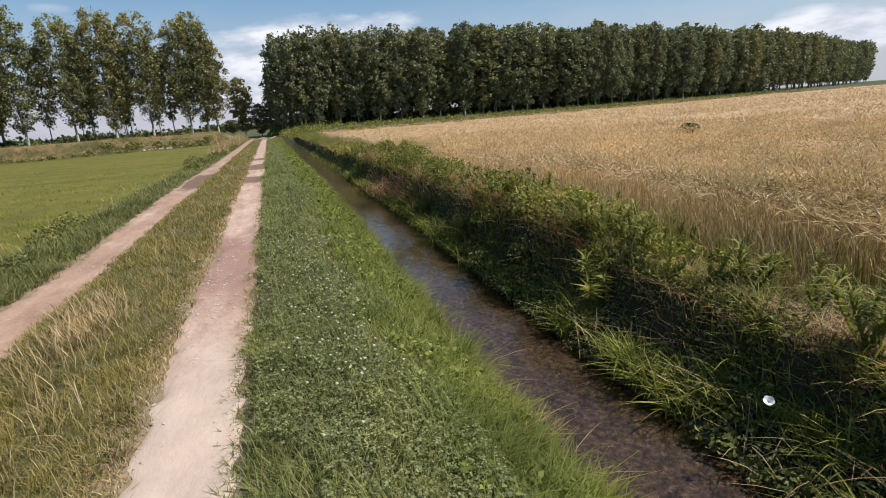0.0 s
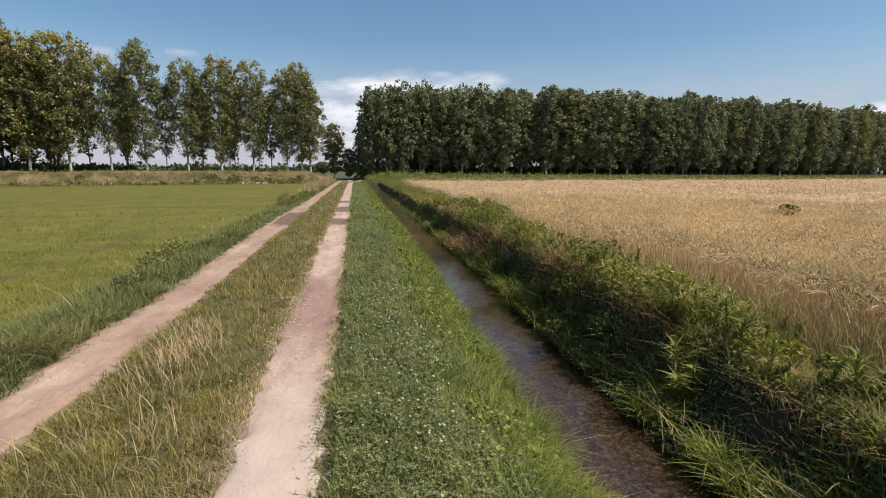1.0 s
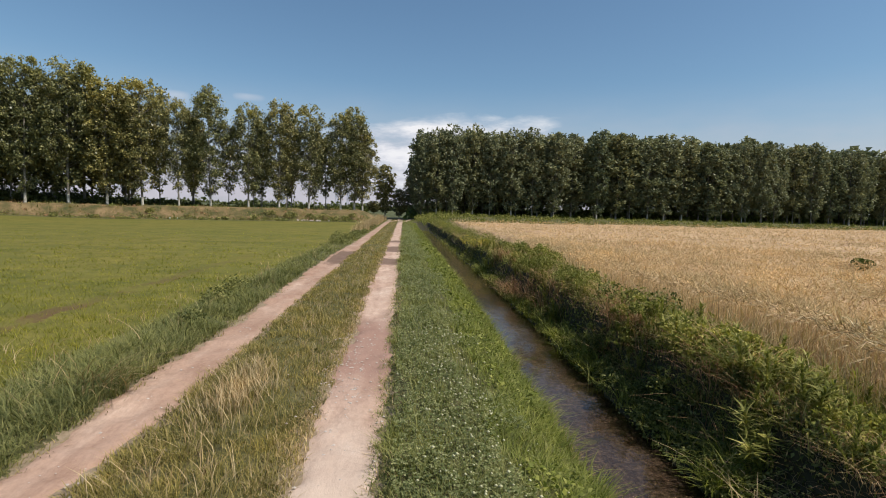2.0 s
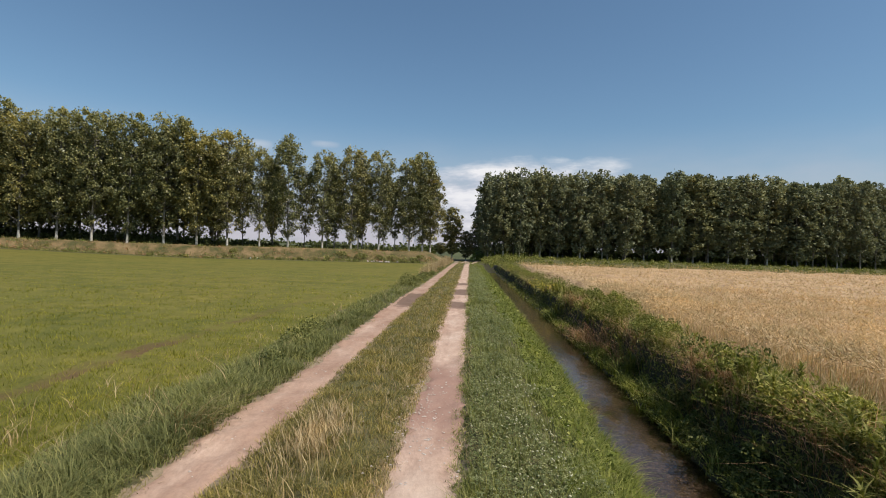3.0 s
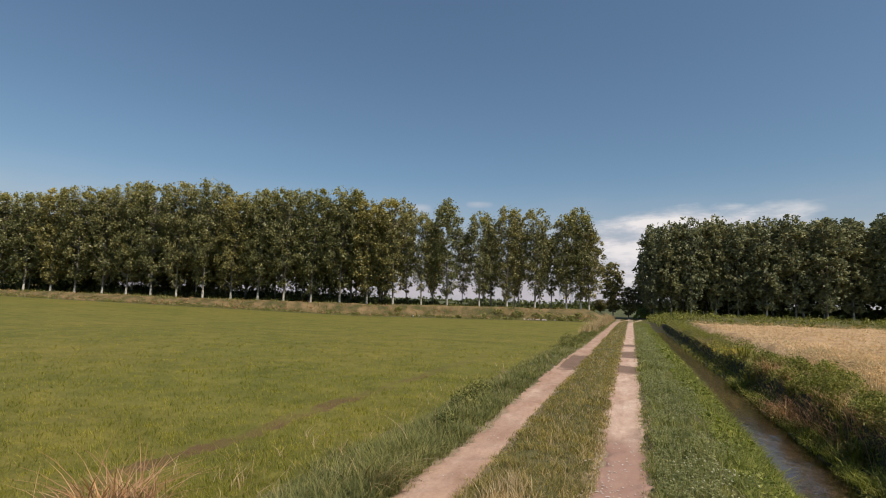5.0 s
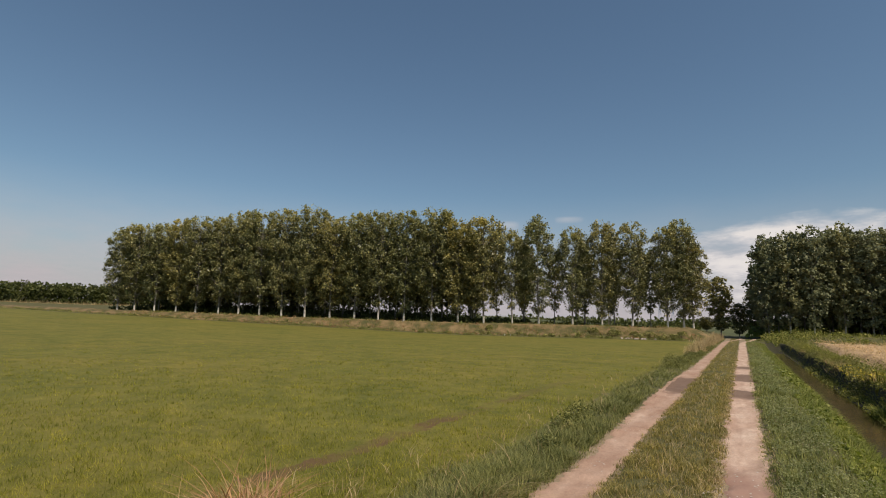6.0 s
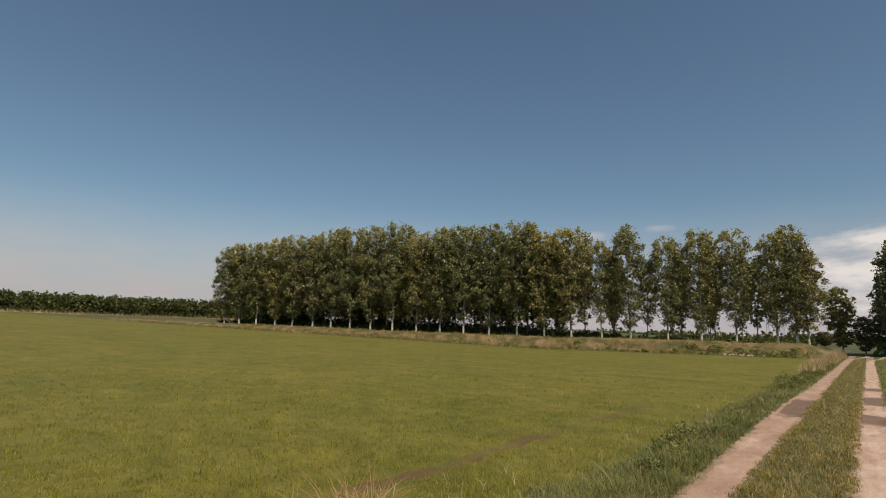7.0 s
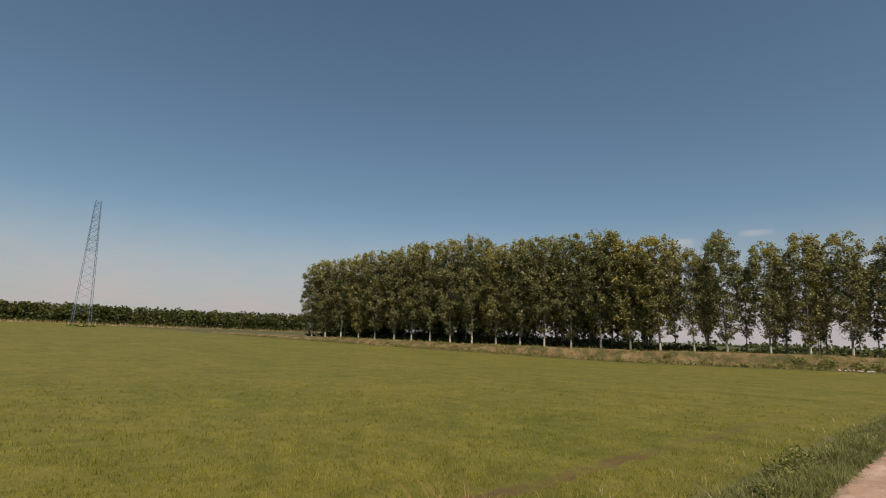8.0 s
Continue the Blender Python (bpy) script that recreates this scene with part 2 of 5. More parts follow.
    col = mix_of(t, in_field, soil, sward)
    # pale earth spilling past the ruts
    ragged = calc(t, "MULTIPLY", calc(t, "SUBTRACT", noise_of(t, 5.0, 5, 0.7), 0.5), 0.5)
    def close(x0, x1):
        d = calc(t, "MAXIMUM", calc(t, "SUBTRACT", x0, x), calc(t, "SUBTRACT", x, x1))
        return calc(t, "LESS_THAN", calc(t, "ADD", d, ragged), 0.04)
    spill = calc(t, "MAXIMUM", close(-0.22, 0.42), close(-2.12, -1.45))
    spill = calc(t, "MULTIPLY", spill, calc(t, "LESS_THAN", y, 95.0))
    col = mix_of(t, calc(t, "MULTIPLY", spill, 0.8), col, mix_of(t, fine, (0.16, 0.12, 0.07), (0.44, 0.32, 0.23)))
    # beyond the bank and the wheat: rough green land
    far = calc(t, "GREATER_THAN", y, 120.0)
    col = mix_of(t, far, col, ramp(t, wide, [(0.3, (0.05, 0.062, 0.024)), (0.7, (0.10, 0.1, 0.04))]))
    t.links.new(col, bsdf.inputs["Base Color"])
    bsdf.inputs["Roughness"].default_value = 0.9
    bsdf.inputs["Specular IOR Level"].default_value = 0.2
    bump_of(t, bsdf, fine, 0.4, 0.04)
    return mat


def dirt_material():
    """Pale trodden earth with a damp stretch and darker puddle beds."""
    mat, t, bsdf = nodes_of("track_dirt")
    g = t.nodes.new("ShaderNodeNewGeometry")
    sep = t.nodes.new("ShaderNodeSeparateXYZ")
    t.links.new(g.outputs["Position"], sep.inputs[0])
    x, y = sep.outputs[0], sep.outputs[1]
    mid, fine = noise_of(t, 2.2, 6, 0.65, (1, 0.3, 1)), noise_of(t, 26, 5, 0.7, (1, 0.6, 1))
    col = ramp(t, mid, [(0.25, (0.33, 0.208, 0.15)), (0.40, (0.405, 0.268, 0.197)), (0.55, (0.475, 0.333, 0.253)), (0.72, (0.58, 0.44, 0.35))])
    col = mix_of(t, 0.3, col, ramp(t, noise_of(t, 7.5, 6, 0.7, (1, 0.35, 1)), [(0.32, (0.72, 0.69, 0.66)), (0.5, (1, 1, 1)), (0.68, (1.15, 1.14, 1.12))]), "MULTIPLY")
    col = mix_of(t, 0.5, col, ramp(t, fine, [(0.3, (0.72, 0.7, 0.68)), (0.5, (1, 1, 1)), (0.7, (1.25, 1.25, 1.22))]), "MULTIPLY")
    wob = calc(t, "MULTIPLY", calc(t, "SUBTRACT", noise_of(t, 1.2, 5), 0.5), 2.4)
    yy = calc(t, "ADD", y, wob)
    def band(y0, y1, soft):
        a = calc(t, "DIVIDE", calc(t, "SUBTRACT", yy, y0), soft)
        b = calc(t, "DIVIDE", calc(t, "SUBTRACT", y1, yy), soft)
        m = calc(t, "MINIMUM", a, b)
        c = t.nodes.new("ShaderNodeClamp")
        t.links.new(m, c.inputs[0])
        return c.outputs[0]
    on_right = calc(t, "GREATER_THAN", x, -0.8)
    col = mix_of(t, 1.0, col, mix_of(t, on_right, (0.86, 0.81, 0.78), (1.03, 1.03, 1.03)), "MULTIPLY")
    col = mix_of(t, calc(t, "MULTIPLY", calc(t, "MULTIPLY", band(-8.0, 5.0, 1.2), on_right), 0.5), col, (0.60, 0.485, 0.39))
    damp = calc(t, "MULTIPLY", band(5.2, 9.6, 1.2), on_right)
    col = mix_of(t, calc(t, "MULTIPLY", damp, 0.75), col, (0.29, 0.165, 0.125))
    right_wet = calc(t, "MAXIMUM", calc(t, "MAXIMUM", band(17.6, 20.4, 0.5), band(22.6, 26.4, 0.6)), band(29.0, 31.5, 0.6))
    left_wet = calc(t, "MULTIPLY", band(17.6, 23.2, 0.6), calc(t, "GREATER_THAN", calc(t, "ADD", x, calc(t, "MULTIPLY", wob, 0.08)), -2.08))
    wet = calc(t, "MAXIMUM", calc(t, "MULTIPLY", right_wet, on_right), calc(t, "MULTIPLY", left_wet, calc(t, "SUBTRACT", 1.0, on_right)))
    col = mix_of(t, calc(t, "MULTIPLY", wet, 0.88), col, (0.15, 0.095, 0.068))
    t.links.new(col, bsdf.inputs["Base Color"])
    bsdf.inputs["Roughness"].default_value = 0.92
    bsdf.inputs["Specular IOR Level"].default_value = 0.2
    bump_of(t, bsdf, calc(t, "ADD", fine, calc(t, "MULTIPLY", mid, 0.6)), 0.35, 0.02)
    return mat


def water_material():
    mat, t, bsdf = nodes_of("stream_water")
    bsdf.inputs["Base Color"].default_value = (0.38, 0.30, 0.22, 1)
    bsdf.inputs["Roughness"].default_value = 0.06
    bsdf.inputs["IOR"].default_value = 1.33
    bsdf.inputs["Transmission Weight"].default_value = 1.0
    bump_of(t, bsdf, noise_of(t, 4.5, 4, 0.6, (1.3, 0.6, 1)), 0.22, 0.03)
    return mat


def cloud_material(name, low, high, strength, fade=0.6, dim=(0.62, 0.63, 0.72), lit=(0.95, 0.93, 0.93), even=0.0):
    mat, t, bsdf = nodes_of(name)
    t.nodes.remove(bsdf)
    co = t.nodes.new("ShaderNodeTexCoord")
    sep = t.nodes.new("ShaderNodeSeparateXYZ")
    t.links.new(co.outputs["Generated"], sep.inputs[0])
    n = calc(t, "ADD", calc(t, "MULTIPLY", noise_of(t, 0.0032, 6, 0.55, (0.7, 0.7, 2.2)), 1.0 - even), 0.5 * even)
    def hump(v, gain):
        return calc(t, "MULTIPLY", calc(t, "MULTIPLY", v, calc(t, "SUBTRACT", 1.0, v)), gain)
    lie = t.nodes.new("ShaderNodeUVMap")
    s2 = t.nodes.new("ShaderNodeSeparateXYZ")
    t.links.new(lie.outputs[0], s2.inputs[0])
    shape = calc(t, "MULTIPLY", calc(t, "POWER", hump(s2.outputs[0], 4.0), 0.5), calc(t, "POWER", hump(s2.outputs[1], 4.0), fade))
    f = calc(t, "MULTIPLY", calc(t, "ADD", n, -0.05), shape)
    fac = t.nodes.new("ShaderNodeMapRange")
    fac.inputs[1].default_value, fac.inputs[2].default_value = low, high
    t.links.new(f, fac.inputs[0])
    em = t.nodes.new("ShaderNodeEmission")
    em.inputs[1].default_value = strength
    t.links.new(ramp(t, n, [(0.35, dim), (0.6, lit)]), em.inputs[0])
    tr = t.nodes.new("ShaderNodeBsdfTransparent")
    mx = t.nodes.new("ShaderNodeMixShader")
    t.links.new(fac.outputs[0], mx.inputs[0])
    t.links.new(tr.outputs[0], mx.inputs[1])
    t.links.new(em.outputs[0], mx.inputs[2])
    t.links.new(mx.outputs[0], t.nodes["Material Output"].inputs[0])
    return mat


M_GROUND = ground_material()
M_DIRT = dirt_material()
M_WATER = water_material()
M_BED = plain_material("stream_bed", [(0.3, (0.022, 0.016, 0.011)), (0.5, (0.07, 0.05, 0.036)), (0.72, (0.18, 0.133, 0.10))], 22, 0.8, 0.9, 20, 0.04)
M_MEDIAN = leaf_material("median_grass", (0.125, 0.112, 0.03), (0.25, 0.208, 0.058), (0.46, 0.35, 0.14), 1.6, 0.5, 0.3)
M_VERGE = leaf_material("verge_grass", (0.13, 0.15, 0.044), (0.22, 0.226, 0.07), (0.36, 0.335, 0.13), 1.3, 0.5, 0.3)
M_RANK = leaf_material("rank_verge_grass", (0.098, 0.11, 0.038), (0.18, 0.186, 0.064), (0.345, 0.315, 0.12), 1.0, 0.5, 0.28)
M_SLOPE = leaf_material("slope_grass", (0.125, 0.15, 0.03), (0.205, 0.228, 0.045), (0.34, 0.335, 0.10), 1.4, 0.5, 0.33)
M_SEDGE = leaf_material("sedge", (0.085, 0.10, 0.016), (0.19, 0.205, 0.034), (0.40, 0.385, 0.11), 2.5, 0.5, 0.32, sheen=0.12)
M_CLOVER = leaf_material("clover_leaf", (0.105, 0.128, 0.044), (0.195, 0.212, 0.083), (0.385, 0.37, 0.185), 1.8, 0.5, 0.3)
M_PADDY = leaf_material("young_rice", (0.17, 0.175, 0.03), (0.265, 0.25, 0.047), (0.40, 0.35, 0.078), 2.2, 0.6, 0.5, sheen=0.05)
M_WHEAT = leaf_material("ripe_wheat", (0.46, 0.29, 0.15), (0.69, 0.475, 0.265), (0.84, 0.65, 0.42), 0.5, 0.55, 0.25)
M_STRAW = leaf_material("dry_straw", (0.30, 0.20, 0.10), (0.46, 0.33, 0.18), (0.62, 0.48, 0.29), 1.5, 0.6, 0.2)
M_RUST = leaf_material("rusty_dry_grass", (0.27, 0.135, 0.07), (0.45, 0.25, 0.135), (0.64, 0.42, 0.25), 2.0, 0.6, 0.2)
M_BANKGRASS = leaf_material("brown_bank_grass", (0.22, 0.13, 0.065), (0.37, 0.23, 0.12), (0.54, 0.37, 0.21), 0.5, 0.6, 0.2)
M_WEED = leaf_material("weed_leaf", (0.11, 0.13, 0.03), (0.205, 0.21, 0.052), (0.37, 0.33, 0.115), 1.6, 0.5, 0.25, sheen=0.08)
# lit copy of the weed leaf: sunlight painted in as brighter, yellower green
M_WEED_LIT = leaf_material("weed_leaf_lit", (0.13, 0.145, 0.035), (0.25, 0.25, 0.062), (0.45, 0.395, 0.14), 1.3, 0.5, 0.3, sheen=0.08)
M_BUSH = leaf_material("bank_shrub_leaf", (0.10, 0.108, 0.028), (0.205, 0.20, 0.058), (0.40, 0.35, 0.145), 1.5, 0.45, 0.14)
# weed green darkened; on the bank's foot and face it carries their shade
M_WEED_DARKENED = leaf_material("weed_leaf_darkened", (0.062, 0.074, 0.02), (0.13, 0.146, 0.04), (0.33, 0.315, 0.115), 1.6, 0.5, 0.3)
M_CROWN = leaf_material("poplar_leaf", (0.06, 0.064, 0.027), (0.15, 0.148, 0.06), (0.40, 0.355, 0.155), 0.9, 0.36, 0.14, "object", (1.06, 1.06, 0.62), sheen=0.3)
# poplar leaf brightened for crown tops, with the sun's warmth in the colour
M_SUNLIT = leaf_material("sunlit_poplar_leaf", (0.17, 0.16, 0.06), (0.31, 0.275, 0.10), (0.48, 0.42, 0.17), 0.6, 0.4, 0.3, "object", (1.1, 1.06, 0.5), sheen=0.25)
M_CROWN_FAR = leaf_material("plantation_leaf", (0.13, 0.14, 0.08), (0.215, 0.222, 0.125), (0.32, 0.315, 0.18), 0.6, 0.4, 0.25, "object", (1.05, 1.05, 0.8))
M_HEDGE = leaf_material("hedge_leaf", (0.055, 0.066, 0.024), (0.095, 0.106, 0.037), (0.155, 0.158, 0.06), 0.3)
M_UNDER = leaf_material("undergrowth_leaf", (0.11, 0.14, 0.04), (0.2, 0.235, 0.07), (0.32, 0.34, 0.12), 0.4, 0.5, 0.35)
M_LIME = plain_material("pale_trunk_foot", [(0.32, (0.30, 0.27, 0.22)), (0.5, (0.48, 0.44, 0.37)), (0.7, (0.62, 0.57, 0.49))], 2.2, 0.85, 0.4, 12)
M_BARK = plain_material("poplar_bark", [(0.32, (0.10, 0.085, 0.07)), (0.5, (0.19, 0.17, 0.14)), (0.7, (0.33, 0.30, 0.25))], 1.6, 0.85, 0.5, 12)
M_BANK = plain_material("bank_soil", [(0.3, (0.055, 0.062, 0.02)), (0.44, (0.11, 0.088, 0.036)), (0.56, (0.185, 0.128, 0.06)), (0.72, (0.27, 0.182, 0.095))], 0.7, 0.95, 0.8, 3, 0.08)
M_CANOPY = plain_material("wheat_canopy", [(0.3, (0.31, 0.19, 0.103)), (0.5, (0.50, 0.33, 0.18)), (0.7, (0.62, 0.435, 0.255))], 1.1, 0.9, 1.0, 9, 0.12)
M_STEEL = plain_material("pylon_steel", [(0.3, (0.13, 0.18, 0.25)), (0.7, (0.21, 0.27, 0.35))], 0.5, 0.6, 0.1)
M_CREAM = plain_material("clover_head", [(0.3, (0.38, 0.36, 0.19)), (0.7, (0.52, 0.49, 0.30))], 40, 0.7, 0.1)
M_PETAL = plain_material("white_petal", [(0.3, (0.72, 0.72, 0.66)), (0.7, (0.86, 0.86, 0.82))], 30, 0.6, 0.1)
M_YELLOW = plain_material("yellow_petal", [(0.3, (0.55, 0.40, 0.04)), (0.7, (0.7, 0.55, 0.07))], 30, 0.6, 0.1)
M_STONE = plain_material("pale_stone", [(0.3, (0.36, 0.29, 0.24)), (0.7, (0.58, 0.5, 0.44))], 12, 0.85, 0.4)
M_PLASTER = plain_material("pale_plaster", [(0.3, (0.55, 0.5, 0.44)), (0.7, (0.66, 0.62, 0.56))], 0.8, 0.9, 0.2)
M_TILE = plain_material("red_roof_tile", [(0.3, (0.36, 0.11, 0.06)), (0.7, (0.5, 0.18, 0.1))], 1.5, 0.85, 0.4)

# ---------------------------------------------------------------- the land
def spread(a, b, first, grow):
    out, d = [a], first
    sign = 1 if b > a else -1
    while sign * (b - out[-1]) > 0:
        out.append(out[-1] + sign * d)
        d *= grow
    return out


xs = sorted(set(np.round(np.concatenate([PROFILE_X, np.arange(-6, 6.01, 0.15), spread(-6, -110, 0.3, 1.035)[1:], spread(6, 130, 0.3, 1.045)[1:], [-220, -320, -500, -900, -1800, 180, 260, 400, 700, 1300, 2200]]), 3)))
ys = sorted(set(np.round(np.concatenate([np.arange(-2, 14.01, 0.2), spread(14, 60, 0.2, 1.03)[1:], np.arange(62, 112, 1.2), spread(112, 2800, 3, 1.18)[1:], [-4, -8, -16, -40, -120, -400, -1200]]), 3)))
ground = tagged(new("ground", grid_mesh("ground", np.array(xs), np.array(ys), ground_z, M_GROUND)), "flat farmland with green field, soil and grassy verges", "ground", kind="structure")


# edges of the two ruts along the track: worn wider here and there
RUT_Y = [0, 4.5, 6.2, 8.0, 10.0, 13.0, 18.5, 23.0, 30.0, 60.0]
LEFT_RUT = ([-2.12, -2.13, -2.10, -2.03, -2.08, -2.18, -2.28, -2.24, -2.08, -2.05], [-1.50, -1.58, -1.47, -1.44, -1.50, -1.47, -1.42, -1.40, -1.46, -1.48])
RIGHT_RUT = ([-0.23, -0.14, -0.18, -0.15, -0.21, -0.27, -0.25, -0.24, -0.24, -0.22], [0.40, 0.42, 0.42, 0.42, 0.43, 0.42, 0.43, 0.45, 0.42, 0.42])


def rut(name, edges, y0, y1, seed):
    """One worn wheel rut: a sunken strip with ragged edges."""
    yy = np.concatenate([np.arange(y0, 16, 0.05), spread(16, y1, 0.08, 1.02)])
    cols = np.linspace(0, 1, 15)
    ragged = lambda k: (vnoise(yy, yy * 0 + k, 0.13) - 0.5) * 0.09 + (vnoise(yy, yy * 0 + k, 0.4) - 0.5) * 0.10 + (vnoise(yy, yy * 0 + k, 2.2) - 0.5) * 0.06
    L, R = np.interp(yy, RUT_Y, edges[0]) + ragged(seed), np.interp(yy, RUT_Y, edges[1]) + ragged(seed + 9)
    end = 1.6 * step(70, 96, yy)
    X = L[:, None] + (R - L)[:, None] * cols[None, :] + end[:, None]
    Y = np.repeat(yy[:, None], len(cols), 1)
    dish = (-0.035 * (np.abs(cols * 2 - 1) ** 6))[None, :]
    lump = (vnoise(X, Y, 0.1) - 0.5) * 0.008 + (vnoise(X, Y, 0.25) - 0.5) * 0.012 + (vnoise(X, Y, 0.7) - 0.5) * 0.014
    Z = ground_z(X, Y) + 0.022 + dish + lump * (1 - step(10, 40, Y))
    i = np.arange(X.size).reshape(X.shape)
    quads = np.stack([i[:-1, :-1], i[:-1, 1:], i[1:, 1:], i[1:, :-1]], -1).reshape(-1)
    me = mesh_from(name, np.stack([X, Y, Z], -1).reshape(-1, 3), quads, np.full((X.shape[0] - 1) * (X.shape[1] - 1), 4), M_DIRT, True)
    return tagged(new(name, me), "pale pinkish dirt wheel rut of a farm track", "road", kind="structure")


rut("road_rut", RIGHT_RUT, -8.0, 96, 3.0)
rut("road_rut", LEFT_RUT, -8.0, 96, 31.0)


def ditch_grid(name, xs, ys, zfun, material):
    """A grid that follows the ditch."""
    X, Y = np.meshgrid(xs, ys, indexing="ij")
    n, m = len(xs), len(ys)
    i = np.arange(n * m).reshape(n, m)
    quads = np.stack([i[:-1, :-1], i[1:, :-1], i[1:, 1:], i[:-1, 1:]], -1).reshape(-1)
    return mesh_from(name, np.stack([X + ditch_shift(X, Y), Y, zfun(X, Y)], -1).reshape(-1, 3), quads, np.full((n - 1) * (m - 1), 4), material, True)


water = tagged(new("water", ditch_grid("water", np.linspace(1.9, 3.15, 8), np.array(sorted(set(np.concatenate([np.arange(-8, 14, 0.5), np.arange(14, 62, 2.0)])))), lambda X, Y: X * 0 - 0.5, M_WATER)), "shallow clear brown stream in the ditch", "water", kind="structure")
water.visible_shadow = False
tagged(new("stream_bed", ditch_grid("stream_bed", np.linspace(1.95, 3.1, 24), np.array(sorted(set(np.concatenate([np.arange(-8, -2, 0.3), np.arange(-2, 12, 0.06), np.arange(12, 62, 0.5)])))),
       lambda X, Y: -0.585 + (vnoise(X, Y, 0.12) - 0.5) * 0.06 + (vnoise(X, Y, 0.5) - 0.5) * 0.05 + 0.05 * ((X - 2.52) / 0.5) ** 2, M_BED)), "brown gravel and silt bed under the stream", "stream bed", kind="structure")

# bank of dry soil before the poplars
bx = np.concatenate([np.arange(-129, -96, 3.0), np.arange(-96, -3.5, 0.6)])
bs = np.linspace(-4.4, -0.5, 16)
BX = np.repeat(bx[:, None], len(bs), 1)
BY = 82.0 + 0.28 * BX + bs[None, :] * 1.0385 + (vnoise(BX, BX * 0, 4.0) - 0.5)
BZ = ground_z(BX, BY) + 0.2 + (vnoise(BX, BY, 2.4) - 0.5) * 0.2 + (vnoise(BX, BY, 1.1) - 0.5) * 0.1
BZ[:, 0] -= 0.5
BZ[:, -1] -= 0.5
ii = np.arange(BX.size).reshape(BX.shape)
tagged(new("earth_bank", mesh_from("earth_bank", np.stack([BX, BY, BZ], -1).reshape(-1, 3), np.stack([ii[:-1, :-1], ii[1:, :-1], ii[1:, 1:], ii[:-1, 1:]], -1).reshape(-1), np.full((BX.shape[0] - 1) * (BX.shape[1] - 1), 4), M_BANK, True)),
       "low bank of dry brown soil and grass", "bank", kind="structure")


# ---------------------------------------------------------------- clouds
def cloud(name, az0, az1, el0, el1, dist, material, label):
    """A curved patch of thin cloud far off, between two bearings and two heights."""
    a, e = np.radians(np.linspace(az0, az1, 25)), np.radians(np.linspace(el0, el1, 9))
    A, E_ = np.meshgrid(a, e, indexing="ij")
    V = np.stack([np.sin(A) * dist, np.cos(A) * dist, np.tan(E_) * dist], -1).reshape(-1, 3)
    i = np.arange(A.size).reshape(A.shape)
    me = mesh_from(name, V, np.stack([i[:-1, :-1], i[1:, :-1], i[1:, 1:], i[:-1, 1:]], -1).reshape(-1), np.full(24 * 8, 4), material, True)
    uv = me.uv_layers.new(name="UVMap")
    corner = np.empty(len(me.loops), np.int32)
    me.loops.foreach_get("vertex_index", corner)
    UV = np.stack(np.meshgrid(np.linspace(0, 1, 25), np.linspace(0, 1, 9), indexing="ij"), -1).reshape(-1, 2)
    uv.data.foreach_set("uv", UV[corner].astype(np.float32).ravel())
    ob = tagged(new(name, me), label, "cloud", kind="structure")
    ob.visible_shadow = False
    return ob


M_CLOUD = cloud_material("white_cloud", 0.22, 0.44, 0.56)
M_HAZE = cloud_material("thin_cloud", 0.0, 0.46, 0.44, 2.2, (0.66, 0.65, 0.72), (0.78, 0.74, 0.79), 0.6)
M_WISP = cloud_material("cloud_wisp", 0.16, 1.2, 0.5, 1.0, (0.72, 0.72, 0.78), (0.9, 0.88, 0.9), 0.3)
cloud("cloud", -17.8, -14.4, 10.4, 11.4, 3900, M_WISP, "small thin wisp of cloud above the poplars")
cloud("cloud", -24.2, -21.4, 9.6, 11.0, 3900, M_WISP, "small thin wisp of cloud above the poplars")
cloud("cloud", -11, 21, 0.6, 11.2, 3900, M_CLOUD, "low white cloud bank over the far trees")
cloud("cloud", 46, 72, 2.0, 7.0, 3900, M_CLOUD, "low white cloud over the plantation")
cloud("cloud", -170, 120, -14.0, 14.0, 4300, M_HAZE, "thin lavender haze along the horizon")


# ---------------------------------------------------------------- poplars
def tube(points, radii, sides):
    """A tapered tube along points."""
    P, R = np.asarray(points, float), np.asarray(radii, float)
    n = len(P)
    a = np.linspace(0, 2 * math.pi, sides, endpoint=False)
    T = np.gradient(P, axis=0)
    T /= np.linalg.norm(T, axis=1)[:, None]
    ref = np.where(np.abs(T[:, 2:3]) > 0.9, np.array([[1.0, 0, 0]]), np.array([[0, 0, 1.0]]))
    U = np.cross(T, ref)
    U /= np.linalg.norm(U, axis=1)[:, None]
    W = np.cross(T, U)
    V = (P[:, None, :] + R[:, None, None] * (np.cos(a)[None, :, None] * U[:, None, :] + np.sin(a)[None, :, None] * W[:, None, :])).reshape(-1, 3)
    i = np.arange(n * sides).reshape(n, sides)
    j = np.roll(i, -1, 1)
    F = np.stack([i[:-1], j[:-1], j[1:], i[1:]], -1).reshape(-1)
    return V, F, np.full((n - 1) * sides, 4)


SHAPE_U = [0, 0.08, 0.2, 0.38, 0.6, 0.8, 0.93, 1.0]   # heights in the crown at which its girth is given


